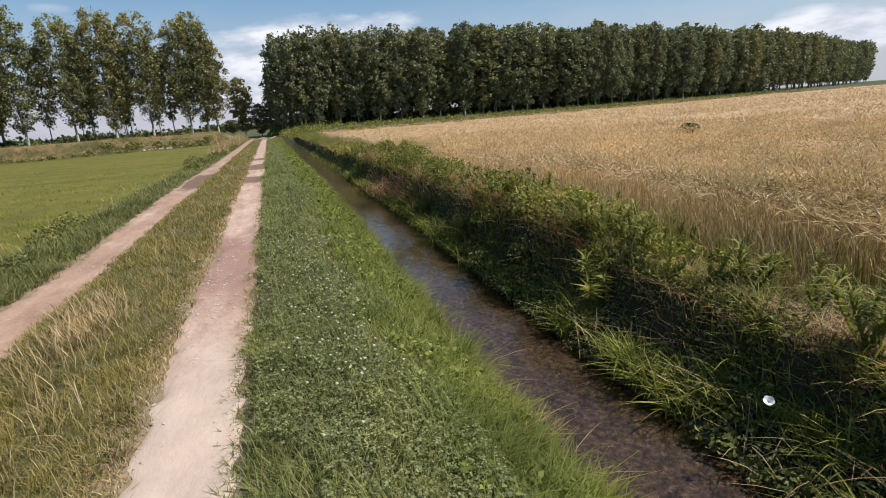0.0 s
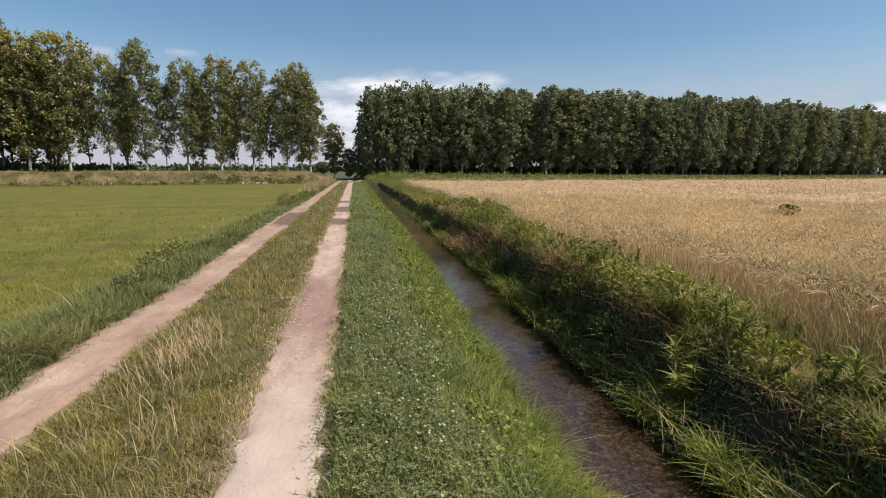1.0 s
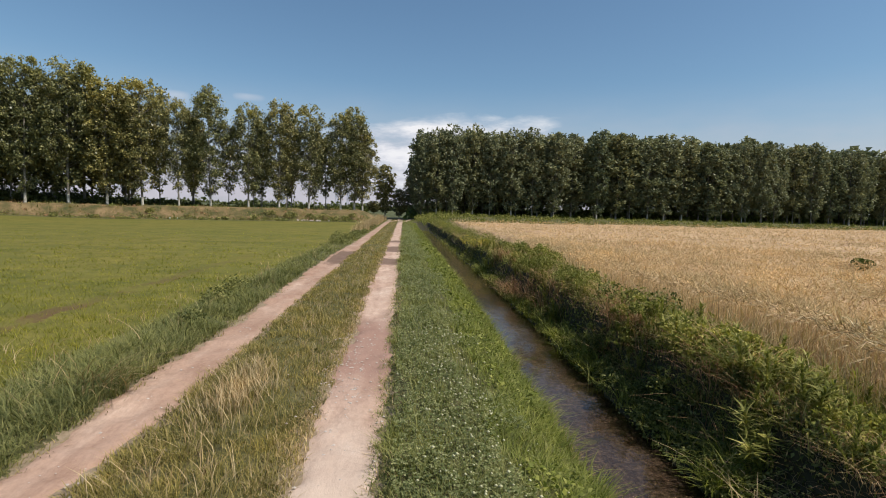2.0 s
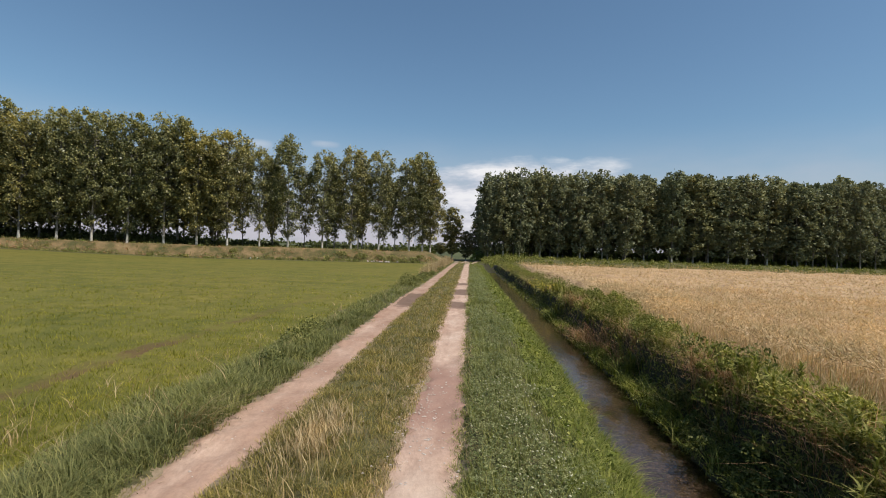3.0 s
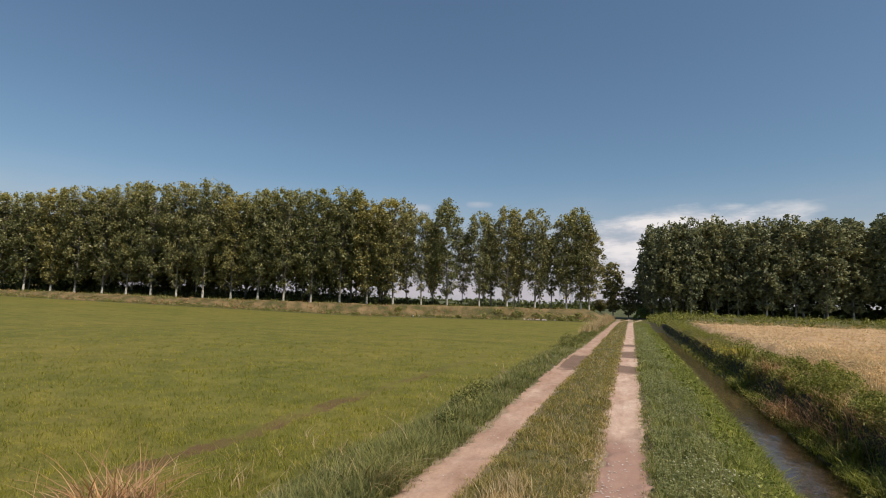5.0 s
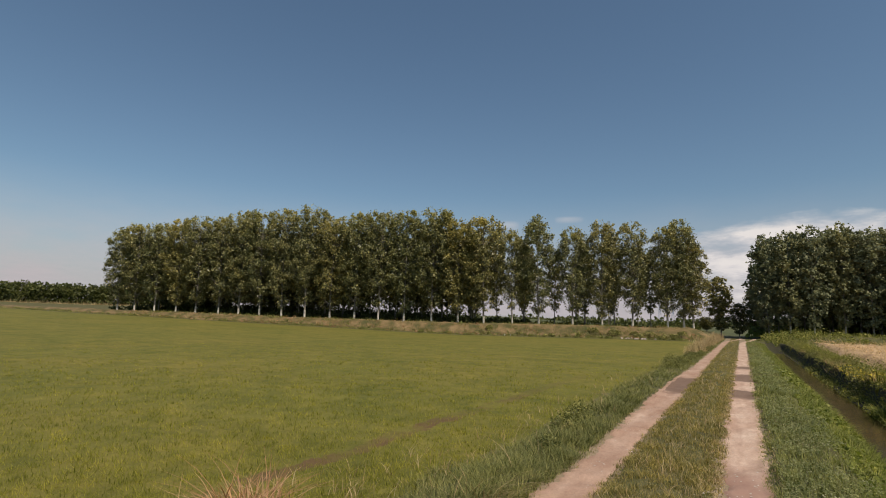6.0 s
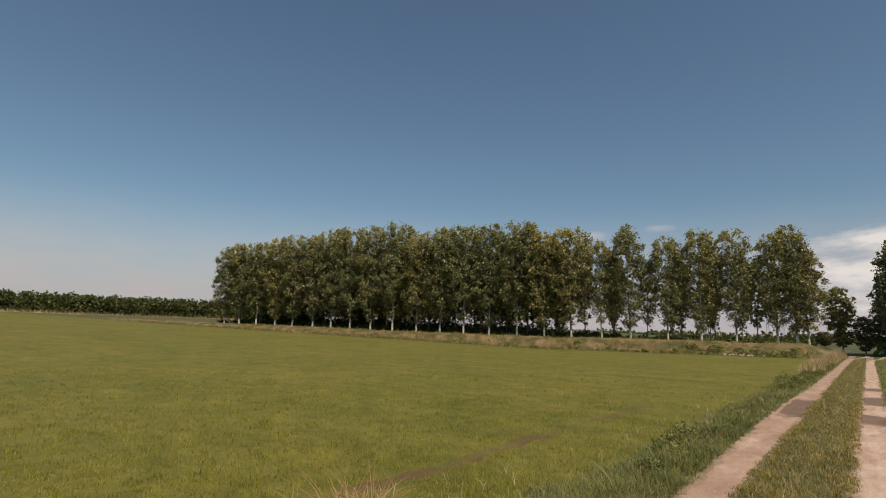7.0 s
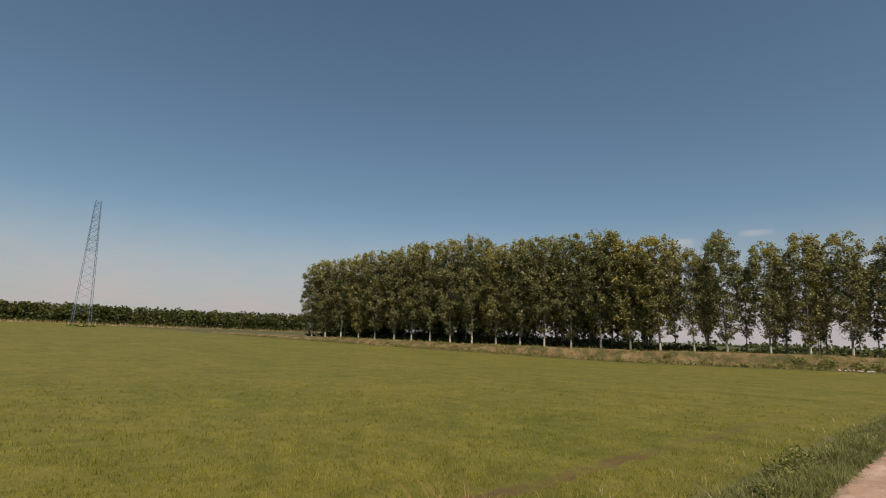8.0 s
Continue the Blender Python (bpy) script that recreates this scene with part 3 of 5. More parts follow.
def poplar_meshes(seed, clear, width, leaves, leaf_mat, size, every=2, blunt=0.0, sunlit=None, lime=True, clumps_n=235, girth_foot=0.19):
    """Trunk, limbs and crown of a planted poplar 16 m high: leaf clumps on rising limbs round the stem."""
    r = np.random.default_rng(seed)
    H = 16.0
    hh = np.linspace(0, H * 0.97, 13)
    bend = np.stack([np.sin(hh / 5 + seed) * 0.14, np.cos(hh / 6 + seed * 2) * 0.14, hh], -1)
    bend[:, :2] -= bend[0, :2]
    trunk = tube(bend, np.interp(hh, [0, 0.5, 4, H], [girth_foot, girth_foot * 0.76, girth_foot * 0.62, 0.02]), 7)
    limbs, clumps = [], []
    shape = [0.3, 0.56, 0.8, 0.98, 1.0, 0.84 + 0.12 * blunt, 0.6 + 0.22 * blunt, 0.22 + 0.26 * blunt]
    k = 0
    while len(clumps) < clumps_n:
        u, dense = r.random(), r.random()
        girth = float(np.interp(u, SHAPE_U, shape))
        if dense > girth * (0.62 if u < 0.2 else 1.0):
            continue
        k += 1
        rad = (0.3 + 0.42 * r.random() ** 1.4) * (0.75 + 0.25 * girth)
        z = clear + 0.2 + (H - 0.3 - clear - rad) * u
        a = k * 2.4 + r.random() * 1.2
        out = max(0.0, width * girth * (0.91 + 0.14 * math.sin(a * 2 + z * 1.1 + seed)) - rad * 0.25) * (0.12 + 0.88 * r.random() ** 0.5)
        x0, y0 = np.interp(z, hh, bend[:, 0]), np.interp(z, hh, bend[:, 1])
        c = np.array([x0 + math.cos(a) * out, y0 + math.sin(a) * out, z])
        clumps.append((c, rad))
        if k % every == 0 and out > 0.8:
            zr = max(clear * 0.85, z - out * 0.9)
            root = np.array([np.interp(zr, hh, bend[:, 0]), np.interp(zr, hh, bend[:, 1]), zr])
            limbs.append(tube([root, root * 0.5 + c * 0.5 - [0, 0, 0.12 * out], c], [0.045, 0.03, 0.008], 4))
    weight = np.array([rad ** 2 for _, rad in clumps])
    per = np.maximum(3, (0.93 * leaves * weight / weight.sum()).astype(int))
    C = []
    for (c, rad), n in zip(clumps, per):
        v = r.normal(size=(n, 3))
        v *= ((0.25 + 0.75 * r.random(n) ** 0.7 + 0.3 * (r.random(n) < 0.08)) / np.linalg.norm(v, axis=1))[:, None]
        v[:, 2] += 0.22 * (v[:, 0] ** 2 + v[:, 1] ** 2 < 0.5) - 0.1
        C.append(c + v * np.array([1.0, 1.0, 0.95]) * rad)
    # loose twigs that fill the crown's outline evenly between the clumps
    n = int(leaves * 0.07)
    u = r.random(2 * n)
    u = u[r.random(2 * n) < np.interp(u, SHAPE_U, shape)][:n]
    g = np.interp(u, SHAPE_U, shape)
    a, z = r.random(len(u)) * 2 * math.pi, clear + 0.3 + (H - 0.6 - clear) * u
    out = width * g * (0.3 + 0.7 * r.random(len(u)) ** 0.5) * 0.98
    C.append(np.stack([np.interp(z, hh, bend[:, 0]) + np.cos(a) * out, np.interp(z, hh, bend[:, 1]) + np.sin(a) * out, z + r.normal(size=len(u)) * 0.15], -1))
    C = np.concatenate(C)
    C[:, 2] = clear + (C[:, 2] - clear) * (H - clear) / (np.sort(C[:, 2])[-12] - clear)
    crown = mesh_from("crown", *leaf_arrays(C, size * (0.6 + 0.8 * r.random(len(C))), 0.95), leaf_mat)
    if sunlit is not None:   # paler leaves at the top of the crown: sunlight put into their colour
        crown.materials.append(sunlit)
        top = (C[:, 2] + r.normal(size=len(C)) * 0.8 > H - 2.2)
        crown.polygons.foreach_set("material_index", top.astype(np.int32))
    stem = mesh_from("trunk", *join_arrays(trunk, *limbs), M_BARK, True)
    if lime:
        stem.materials.append(M_LIME)
        foot = np.zeros(len(stem.polygons), np.int32)
        foot[:7] = 1
        stem.polygons.foreach_set("material_index", foot)
    return stem, crown


def poplar(meshes, label, group, name="poplar_tree"):
    ob = tagged(new(name), label, "tree", group)
    part("trunk", meshes[0], ob)
    part("crown", meshes[1], ob)
    return ob


def stand(x, y, s=1.0, sz=1.0):
    return Matrix.Translation((x, y, float(ground_z(x, y)) - 0.08)) @ pose(0, 0, 0, 0, 0, rng.random() * 360) @ Matrix.Diagonal((s, s, sz, 1))


# place along the front row and height of each tree's top
FRONT = [(-100.4, 17.6), (-96.7, 18.3), (-92.5, 18.4), (-88.0, 18.8), (-84.0, 19.3), (-79.5, 19.7), (-75.6, 19.7), (-71.6, 19.5), (-67.5, 19.3), (-63.3, 19.0), (-58.9, 19.0), (-54.7, 18.8), (-50.7, 18.7),
         (-46.5, 18.4), (-42.1, 18.0), (-38.0, 18.0), (-34.1, 17.7), (-29.9, 15.9), (-26.1, 18.1), (-21.4, 16.1), (-17.4, 17.0), (-13.4, 16.6), (-8.9, 17.3), (-6.9, 16.2), (-5.7, 14.8)]


class Stock:
    """A few kinds of one tree: the first use of a kind places it, later ones copy it."""

    def __init__(self, kinds):
        self.kinds, self.placed = kinds, set()

    def plant(self, k, m):
        k %= len(self.kinds)
        if k in self.placed:
            return copy_thing(self.kinds[k], m)
        self.placed.add(k)
        self.kinds[k].matrix_basis = m
        return self.kinds[k]


LEFT_LABEL = "tall planted poplar with pale trunk and olive-green crown"
front_row = Stock([poplar(poplar_meshes(11 + k, 1.4 + 0.22 * k, 2.75 + 0.1 * k, 16000, M_CROWN, 0.2, 4, 0.35, M_SUNLIT), LEFT_LABEL, "poplars on the bank") for k in range(5)])
mass_row = Stock([poplar(poplar_meshes(61 + k, 1.3 + 0.2 * k, 3.0 + 0.12 * k, 16500, M_CROWN, 0.215, 4, 1.0, M_SUNLIT), LEFT_LABEL, "poplars on the bank") for k in range(5)])
back_rows = Stock([poplar(poplar_meshes(21 + k, 1.8 + 0.3 * k, 2.8 + 0.14 * k, 3000, M_CROWN, 0.52, 9, 1.0, None, False), LEFT_LABEL, "poplars on the bank") for k in range(3)])
thin_rows = Stock([poplar(poplar_meshes(25 + k, 1.9 + 0.4 * k, 2.5, 3000, M_CROWN, 0.38, 9, 0.5, None, False, 300, 0.15), "slender poplar with dark trunk behind the front row", "poplars on the bank") for k in range(3)])
for n, (x, top) in enumerate(FRONT):
    y = 82 + 0.28 * x
    h = top - float(ground_z(x, y)) + 0.1
    wide = 1.02 if x < -33 else 0.82 if x == -29.9 else 1.0 if x < -24 else 0.92 if x < -12 else 1.1 if x < -8 else 0.95
    (mass_row if x < -33 else front_row).plant(n * 2, stand(x, y, wide * (0.96 + 0.1 * rng.random()), h / 16.05))
# the rows behind
for r in range(1, 6):
    x = -100.0 - r * 1.5
    while x < -9:
        y = 82 + 0.28 * x + r * 5.2 + rng.normal() * 0.4
        if x < -66 or (x < -38 and r <= 3 and rng.random() < 0.85) or (r <= 3 and rng.random() < 0.7):
            (back_rows if x < -38 else thin_rows).plant(int(rng.integers(3)), stand(x + rng.normal() * 0.4, y, (0.92 if x < -38 else 0.75) + 0.2 * rng.random(), (0.98 + 0.05 * rng.random()) * (0.92 if x < -88 else 1.02 if x < -34 else 0.86)))
        x += 4.2 if x < -38 else 4.4

# the plantation beyond the wheat
RIGHT_LABEL = "tall poplar of a dense dark plantation"
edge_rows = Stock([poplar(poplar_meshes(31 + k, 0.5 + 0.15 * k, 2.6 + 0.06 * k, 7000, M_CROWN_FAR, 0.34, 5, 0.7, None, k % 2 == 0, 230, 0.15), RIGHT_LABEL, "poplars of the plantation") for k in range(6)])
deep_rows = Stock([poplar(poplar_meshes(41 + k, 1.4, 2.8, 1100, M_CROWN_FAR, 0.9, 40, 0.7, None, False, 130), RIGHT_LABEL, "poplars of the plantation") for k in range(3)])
for r in range(5):
    x = 4.0 + (r % 2) * 1.6
    while x < 250:
        y = float(np.interp(x, [0, 62, 103, 160, 250], [95, 97, 104, 124, 165])) + r * 4.5 + rng.normal() * 0.5
        if (r < 3 or x < 120) and not (r >= 3 and x < 9):
            (edge_rows if r < 1 or (r < 3 and x < 30) else deep_rows).plant(int(rng.integers(12)), stand(x + rng.normal() * 0.3, y, 0.92 + 0.3 * rng.random(), 0.93 + 0.11 * rng.random()))
        x += (3.3 + 0.012 * x) * (0.78 + 0.44 * rng.random())

# lower trees where the track ends
small_kind = poplar(poplar_meshes(51, 1.6, 2.9, 7500, M_CROWN, 0.36, 4), "lower broad green tree behind the track's end", "trees at the track's end", "broadleaf_tree")
for n, (x, y, s, sz) in enumerate([(-3.0, 101, 0.8, 0.64), (-0.3, 103, 0.7, 0.58), (-6.5, 126, 0.9, 0.3), (2.3, 110, 0.9, 0.86)]):
    m = stand(x, y, s, sz)
    if n:
        copy_thing(small_kind, m)
    else:
        small_kind.matrix_basis = m


# ---------------------------------------------------------------- hedges, scrub and far woods
def scrub(points, size, n, leaf, slim=0.8):
    """Leaf cloud over a list of clump centres with radii."""
    C = np.asarray([p[:3] for p in points])
    R = np.asarray([p[3] for p in points])
    k = rng.integers(len(C), size=n)
    v = rng.normal(size=(n, 3))
    v /= np.linalg.norm(v, axis=1)[:, None]
    v *= (0.55 + 0.45 * rng.random(n))[:, None]
    v[:, 2] = np.abs(v[:, 2]) * 1.1 - 0.15
    return card_arrays(C[k] + v * R[k][:, None], leaf * (0.7 + 0.6 * rng.random(n)) * np.minimum(1 + np.hypot(C[k][:, 0], C[k][:, 1]) / 14, 2.0 if leaf < 0.1 else 1.0), slim)


pts = []
for u in np.linspace(0, 1, 110):
    x, y = -150 - 42 * u + rng.normal() * 1.2, 108 - 135 * u
    h = 2.7 + 1.0 * rng.random()
    z = float(ground_z(x, y))
    pts += [(x, y, z + 0.3, h), (x + rng.normal(), y + rng.normal(), z + 2.6, h)]
    if rng.random() < 0.3:
        pts.append((x, y, z + 3.8, 1.5))
stuff("hedge", scrub(pts, 1, 48000, 0.68), M_HEDGE, "long dark green hedge across the field", "hedge")
pts = []
for u in np.linspace(0, 1, 60):
    x, y = -190 - 25 * u, -10 - 160 * u
    pts.append((x, y, float(ground_z(x, y)) + 0.5, 3.0 + rng.random()))
stuff("hedge", scrub(pts, 1, 3500, 1.1), M_HEDGE, "low green hedge at the field's far side", "hedge")
pts = []
for a in np.radians(np.arange(-62, 40, 0.35)):
    d = 420 + 80 * math.sin(a * 9) + 40 * rng.random()
    pts.append((d * math.sin(a), d * math.cos(a), -1 + 2.5 * rng.random(), 4.5 + 2.5 * rng.random()))
stuff("far_woods", scrub(pts, 1, 16000, 2.2), M_HEDGE, "distant dark treeline on the horizon", "woods")
# undergrowth in the poplar stand
pts = []
for n in range(300):
    x = -106 + 76 * rng.random()
    y = 82 + 0.28 * x + 2.5 + 16 * rng.random() ** 1.4
    pts.append((x, y, float(ground_z(x, y)), 0.7 + 1.3 * rng.random() * (1 if x < -45 else 0.5)))
for n in range(220):
    x = -106 + 62 * rng.random()
    y = 82 + 0.28 * x + 9 + 16 * rng.random()
    pts.append((x, y, float(ground_z(x, y)) + 0.4, 1.5 + 1.5 * rng.random()))
stuff("undergrowth", scrub(pts, 1, 30000, 0.42), M_HEDGE, "dark green undergrowth among the poplars", "undergrowth")
pts = []
for n in range(150):
    x = -40 + 34 * rng.random()
    y = 82 + 0.28 * x + 8 + 20 * rng.random()
    pts.append((x, y, float(ground_z(x, y)) - 0.2, 0.7 + 0.6 * rng.random()))
stuff("undergrowth", scrub(pts, 1, 9000, 0.34), M_HEDGE, "low undergrowth behind the poplars", "undergrowth")
# verge before the plantation
pts = []
for n in range(420):
    x = 3 + 130 * rng.random() ** 1.4
    e = float(wheat_edge(x))
    y = e + 4 + (88 - e if e < 80 else 10) * rng.random()
    pts.append((x, y, float(ground_z(x, y)) - 0.1, 0.35 + 0.55 * rng.random() + (0.5 if x < 12 and y > 70 else 0)))
stuff("verge_scrub", scrub(pts, 1, 30000, 0.2, 0.6), M_WEED, "rough green scrub along the plantation's edge", "scrub")

pts = []
for n in range(540):
    x = 3 + 150 * rng.random() ** 1.2
    y = float(np.interp(x, [0, 62, 103, 160, 250], [95, 97, 104, 124, 165])) + 8 + 12 * rng.random()
    pts.append((x, y, float(ground_z(x, y)), 1.8 + 1.6 * rng.random()))
stuff("undergrowth", scrub(pts, 1, 11500, 0.9), M_UNDER, "dark undergrowth inside the plantation", "undergrowth")


# ---------------------------------------------------------------- grass and herbs
def grass(name, x, y, h, w, lean, mat, label, category="grass", segs=2, toward=None, sway=math.pi, grow=9.0, lift=0.0, floor=None, most=4.0):
    """Blades rooted in the ground: h and lean are (least, most); toward and sway give the way they bend."""
    n = len(x)
    x = x + ditch_shift(x, y)
    z = ground_z(x, y) if floor is None else floor
    P = np.stack([x, y, z - 0.015 + lift], -1)
    dist = np.hypot(x - 0.4, y)
    hh = (h[0] + (h[1] - h[0]) * rng.random(n) ** 1.3) * (0.55 + 0.5 * vnoise(x, y, 0.55) + 0.75 * vnoise(x, y, 0.17))
    ww = w * (0.7 + 0.6 * rng.random(n)) * np.minimum(1 + dist / grow, most)
    turn = rng.random(n) * 2 * math.pi if toward is None else toward + (rng.random(n) - 0.5) * 2 * sway
    ln = lean[0] + (lean[1] - lean[0]) * rng.random(n)
    sets = []
    for lo, hi, k in ((0, 9, segs), (9, 24, min(segs, 2)), (24, 1e6, 1)):
        m = (dist >= lo) & (dist < hi)
        if m.any():
            sets.append(blade_arrays(P[m], hh[m], ww[m], turn[m], ln[m], k))
    return stuff(name, join_arrays(*sets), mat, label, category)


def tufted(x, y, per, radius):
    """Spreads each place into a tuft."""
    k = np.repeat(np.arange(len(x)), per)
    return x[k] + rng.normal(size=len(k)) * radius, y[k] + rng.normal(size=len(k)) * radius


def keep(x, y, mask):
    return x[mask], y[mask]


# between the ruts
x, y = scatter(-1.36, -0.30, 0.6, 94, 7400, 2.0, 1.3)
x, y = tufted(x, y, 9, 0.035)
x, y = keep(x, y, (x > -1.5) & (x < -0.14))
mid = np.abs(x + 0.84) < 0.40 + 0.15 * vnoise(x, y, 0.7)
grass("median_grass", *keep(x, y, mid), (0.04, 0.125), 0.0032, (0.3, 1.2), M_MEDIAN, "tufted olive-green grass between the wheel ruts", segs=3)
xe, ye = scatter(-0.5, -0.16, 0.6, 60, 2600, 2.0, 1.3)
xf, yf = scatter(-1.52, -1.2, 0.6, 60, 2600, 2.0, 1.3)
xe, ye = tufted(np.concatenate([xe, xf]), np.concatenate([ye, yf]), 4, 0.03)
xe, ye = keep(xe, ye, vnoise(xe, ye, 0.3) > 0.3)
x, y, mid = np.concatenate([x, xe]), np.concatenate([y, ye]), np.concatenate([mid, np.zeros(len(xe), bool)])
grass("median_grass", *keep(x, y, ~mid), (0.03, 0.10), 0.0036, (0.3, 1.1), M_MEDIAN, "short trodden grass at the ruts' edges")
x, y = scatter(-1.3, -0.4, 0.8, 80, 700, 2.0, 1.1)
x, y = tufted(x, y, 4, 0.05)
grass("dry_grass", x, y, (0.10, 0.22), 0.0034, (0.3, 1.3), M_STRAW, "straw-coloured seeding grass stalks between the ruts", segs=3)
x = -0.95 + rng.normal(size=900) * 0.13
y = 5.35 + rng.normal(size=900) * 0.38
grass("dry_grass", x, y, (0.12, 0.26), 0.0040, (0.3, 0.9), M_STRAW, "blond patch of dry grass between the ruts", segs=3)
# trodden edge fringe: short dry litter at the ruts' borders
for x0, x1, a in ((-0.38, -0.10, 7.0), (0.32, 0.58, 7.0), (-1.58, -1.34, 5.0), (-2.26, -1.98, 11.0)):
    x, y = scatter(x0, x1, 0.6, 60, 5200, 2.0, 1.2)
    x, y = keep(x, y, vnoise(x, y, 0.22) > 0.45)
    grass("rut_fringe", x, y, (0.02, 0.075), 0.0046, (0.5, 1.3), M_STRAW if a in (7.0,) else M_MEDIAN, "short dry fringe of grass along a wheel rut")

for x0, x1, mat in ((0.32, 0.52, M_VERGE), (-0.40, -0.14, M_STRAW), (-0.40, -0.17, M_MEDIAN), (-1.54, -1.34, M_MEDIAN)):
    x, y = scatter(x0, x1, 0.6, 40, 2600, 2.0, 1.2)
    x, y = tufted(x, y, 4, 0.02)
    grass("rut_fringe", x, y, (0.025, 0.08), 0.0042, (0.4, 1.3), mat, "short grass hanging over the rut's edge")

# clover strip
x, y = scatter(0.38, 1.75, 0.6, 90, 8600, 2.0, 1.3)
x, y = tufted(x, y, 6, 0.04)
x, y = keep(x, y, x > 0.30 + 0.2 * vnoise(x, y, 0.35) + 0.16 * vnoise(x, y, 1.3))
grass("strip_grass", x, y, (0.05, 0.19), 0.0042, (0.3, 1.1), M_VERGE, "short green grass beside the track", grow=8)


def clover_leaves(x, y, z, size):
    """Three small round-ended leaflets on each place."""
    n = len(x)
    a0 = rng.random(n) * 2 * math.pi
    V = []
    for k in range(3):
        a = a0 + k * 2 * math.pi / 3
        d = np.stack([np.cos(a), np.sin(a), 0.25 * rng.normal(size=n)], -1)
        q = np.stack([-np.sin(a), np.cos(a), 0.25 * rng.normal(size=n)], -1)
        c = np.stack([x, y, z], -1)
        s = size[:, None]
        V += [c, c + d * s * 0.6 + q * s * 0.42, c + d * s * 1.05, c + d * s * 0.6 - q * s * 0.42]
    V = np.stack(V, 1).reshape(-1, 3)
    return V, np.arange(len(V)), np.full(3 * n, 4)


x, y = scatter(0.5, 1.62, 0.8, 60, 24000, 2.0, 1.35)
x, y = keep(x, y, vnoise(x, y, 0.8) + 0.25 * np.exp(-((x - 0.95) / 0.4) ** 2) > 0.55)
dist = np.hypot(x, y)
stuff("clover", clover_leaves(x, y, ground_z(x, y) + 0.05 + 0.09 * rng.random(len(x)), 0.0105 * (0.6 + 0.7 * rng.random(len(x))) * np.minimum(1 + dist / 8, 5)), M_CLOVER, "mat of dark green clover leaves beside the track", "clover")


def tiny_heads(x, y, z, size):
    """Small rough balls, one for each flower head."""
    n = len(x)
    D = np.array([[1, 0, 0], [0, 1, 0], [-1, 0, 0], [0, -1, 0], [0, 0, 0.9], [0, 0, -0.7]], float)
    V = np.stack([x, y, z], -1)[:, None, :] + D[None] * size[:, None, None] * (0.8 + 0.4 * rng.random((n, 6, 1)))
    f = np.array([0, 1, 4, 1, 2, 4, 2, 3, 4, 3, 0, 4, 1, 0, 5, 2, 1, 5, 3, 2, 5, 0, 3, 5])
    F = (f[None] + (np.arange(n) * 6)[:, None]).reshape(-1)
    return V.reshape(-1, 3), F, np.full(8 * n, 3)


x = np.concatenate([1.08 + rng.normal(size=220) * 0.2, 0.6 + 0.9 * rng.random(60)])
y = np.concatenate([3.2 + 4.6 * rng.random(220) ** 1.1, 1.2 + 16 * rng.random(60)])
stuff("clover_flowers", tiny_heads(x, y, ground_z(x, y) + 0.13 + 0.06 * rng.random(len(x)), 0.0135 * (0.55 + 0.6 * rng.random(len(x)))), M_CREAM, "white clover flower heads over the clover mat", "clover flowers")

# slope down to the stream
x, y = scatter(1.25, 2.12, 0.8, 75, 5600, 2.0, 1.15)
x, y = tufted(x, y, 8, 0.045)
x, y = keep(x, y, (x > 1.1 + 0.5 * vnoise(x, y, 0.6)) & (x < 2.02))
grass("slope_grass", x, y, (0.06, 0.19), 0.0056, (0.4, 1.5), M_SLOPE, "bright green long grass on the slope above the stream", segs=3, toward=0.35, sway=2.4)
x, y = scatter(1.35, 1.95, 0.8, 30, 5200, 2.0, 1.3)
x, y = keep(x, y, vnoise(x, y, 0.6) > 0.5)
x = x + ditch_shift(x, y)
stuff("slope_herbs", card_arrays(np.stack([x, y, ground_z(x, y) + 0.04 + 0.1 * rng.random(len(x))], -1), 0.03 * (0.7 + 0.7 * rng.random(len(x))) * (1 + np.hypot(x, y) / 10), 0.7, 0.5), M_SLOPE, "pale green small-leaved herbs on the slope", "herbs")
x, y = scatter(1.85, 2.04, 0.8, 60, 300, 2.0, 1.1)
x, y = tufted(x, y, 8, 0.04)
grass("stream_grass", x, y, (0.10, 0.24), 0.006, (0.5, 1.3), M_SLOPE, "long grass hanging over the stream's edge", segs=3, toward=0.2, sway=1.0)
x, y = scatter(1.85, 2.1, 1.0, 30, 50, 2.0, 1.1)
x, y = tufted(x, y, 4, 0.05)
grass("dry_grass", x, y, (0.12, 0.24), 0.0035, (0.8, 1.5), M_STRAW, "dry stalks bent over the stream", segs=4, toward=0.1, sway=0.9)

# verge between track and green field
x, y = scatter(-2.9, -2.05, 2.2, 16, 2600, 3.0, 1.1)
x, y = tufted(x, y, 9, 0.045)
x, y = keep(x, y, (x < np.interp(y, RUT_Y, LEFT_RUT[0]) + 0.05 - 0.14 * vnoise(x, y, 0.3)) & (vnoise(x, y, 0.7) > 0.3))
grass("verge_grass", x, y, (0.07, 0.24), 0.0046, (0.4, 1.5), M_RANK, "dense dark tufts of grass beside the rut", segs=3)
x, y = scatter(-4.1, -2.0, 0.6, 90, 9000, 3.0, 1.15)
x, y = tufted(x, y, 8, 0.05)
x, y = keep(x, y, (x < np.interp(y, RUT_Y, LEFT_RUT[0]) + 0.06 - 0.12 * vnoise(x, y, 0.3)) & (x > -4.3 + 0.9 * vnoise(x, y, 0.9) + 0.35 * rng.random(len(x)) ** 0.5))
grass("verge_grass", x, y, (0.05, 0.18), 0.005, (0.4, 1.4), M_RANK, "dark green grass of the verge beside the field", segs=3, grow=12)
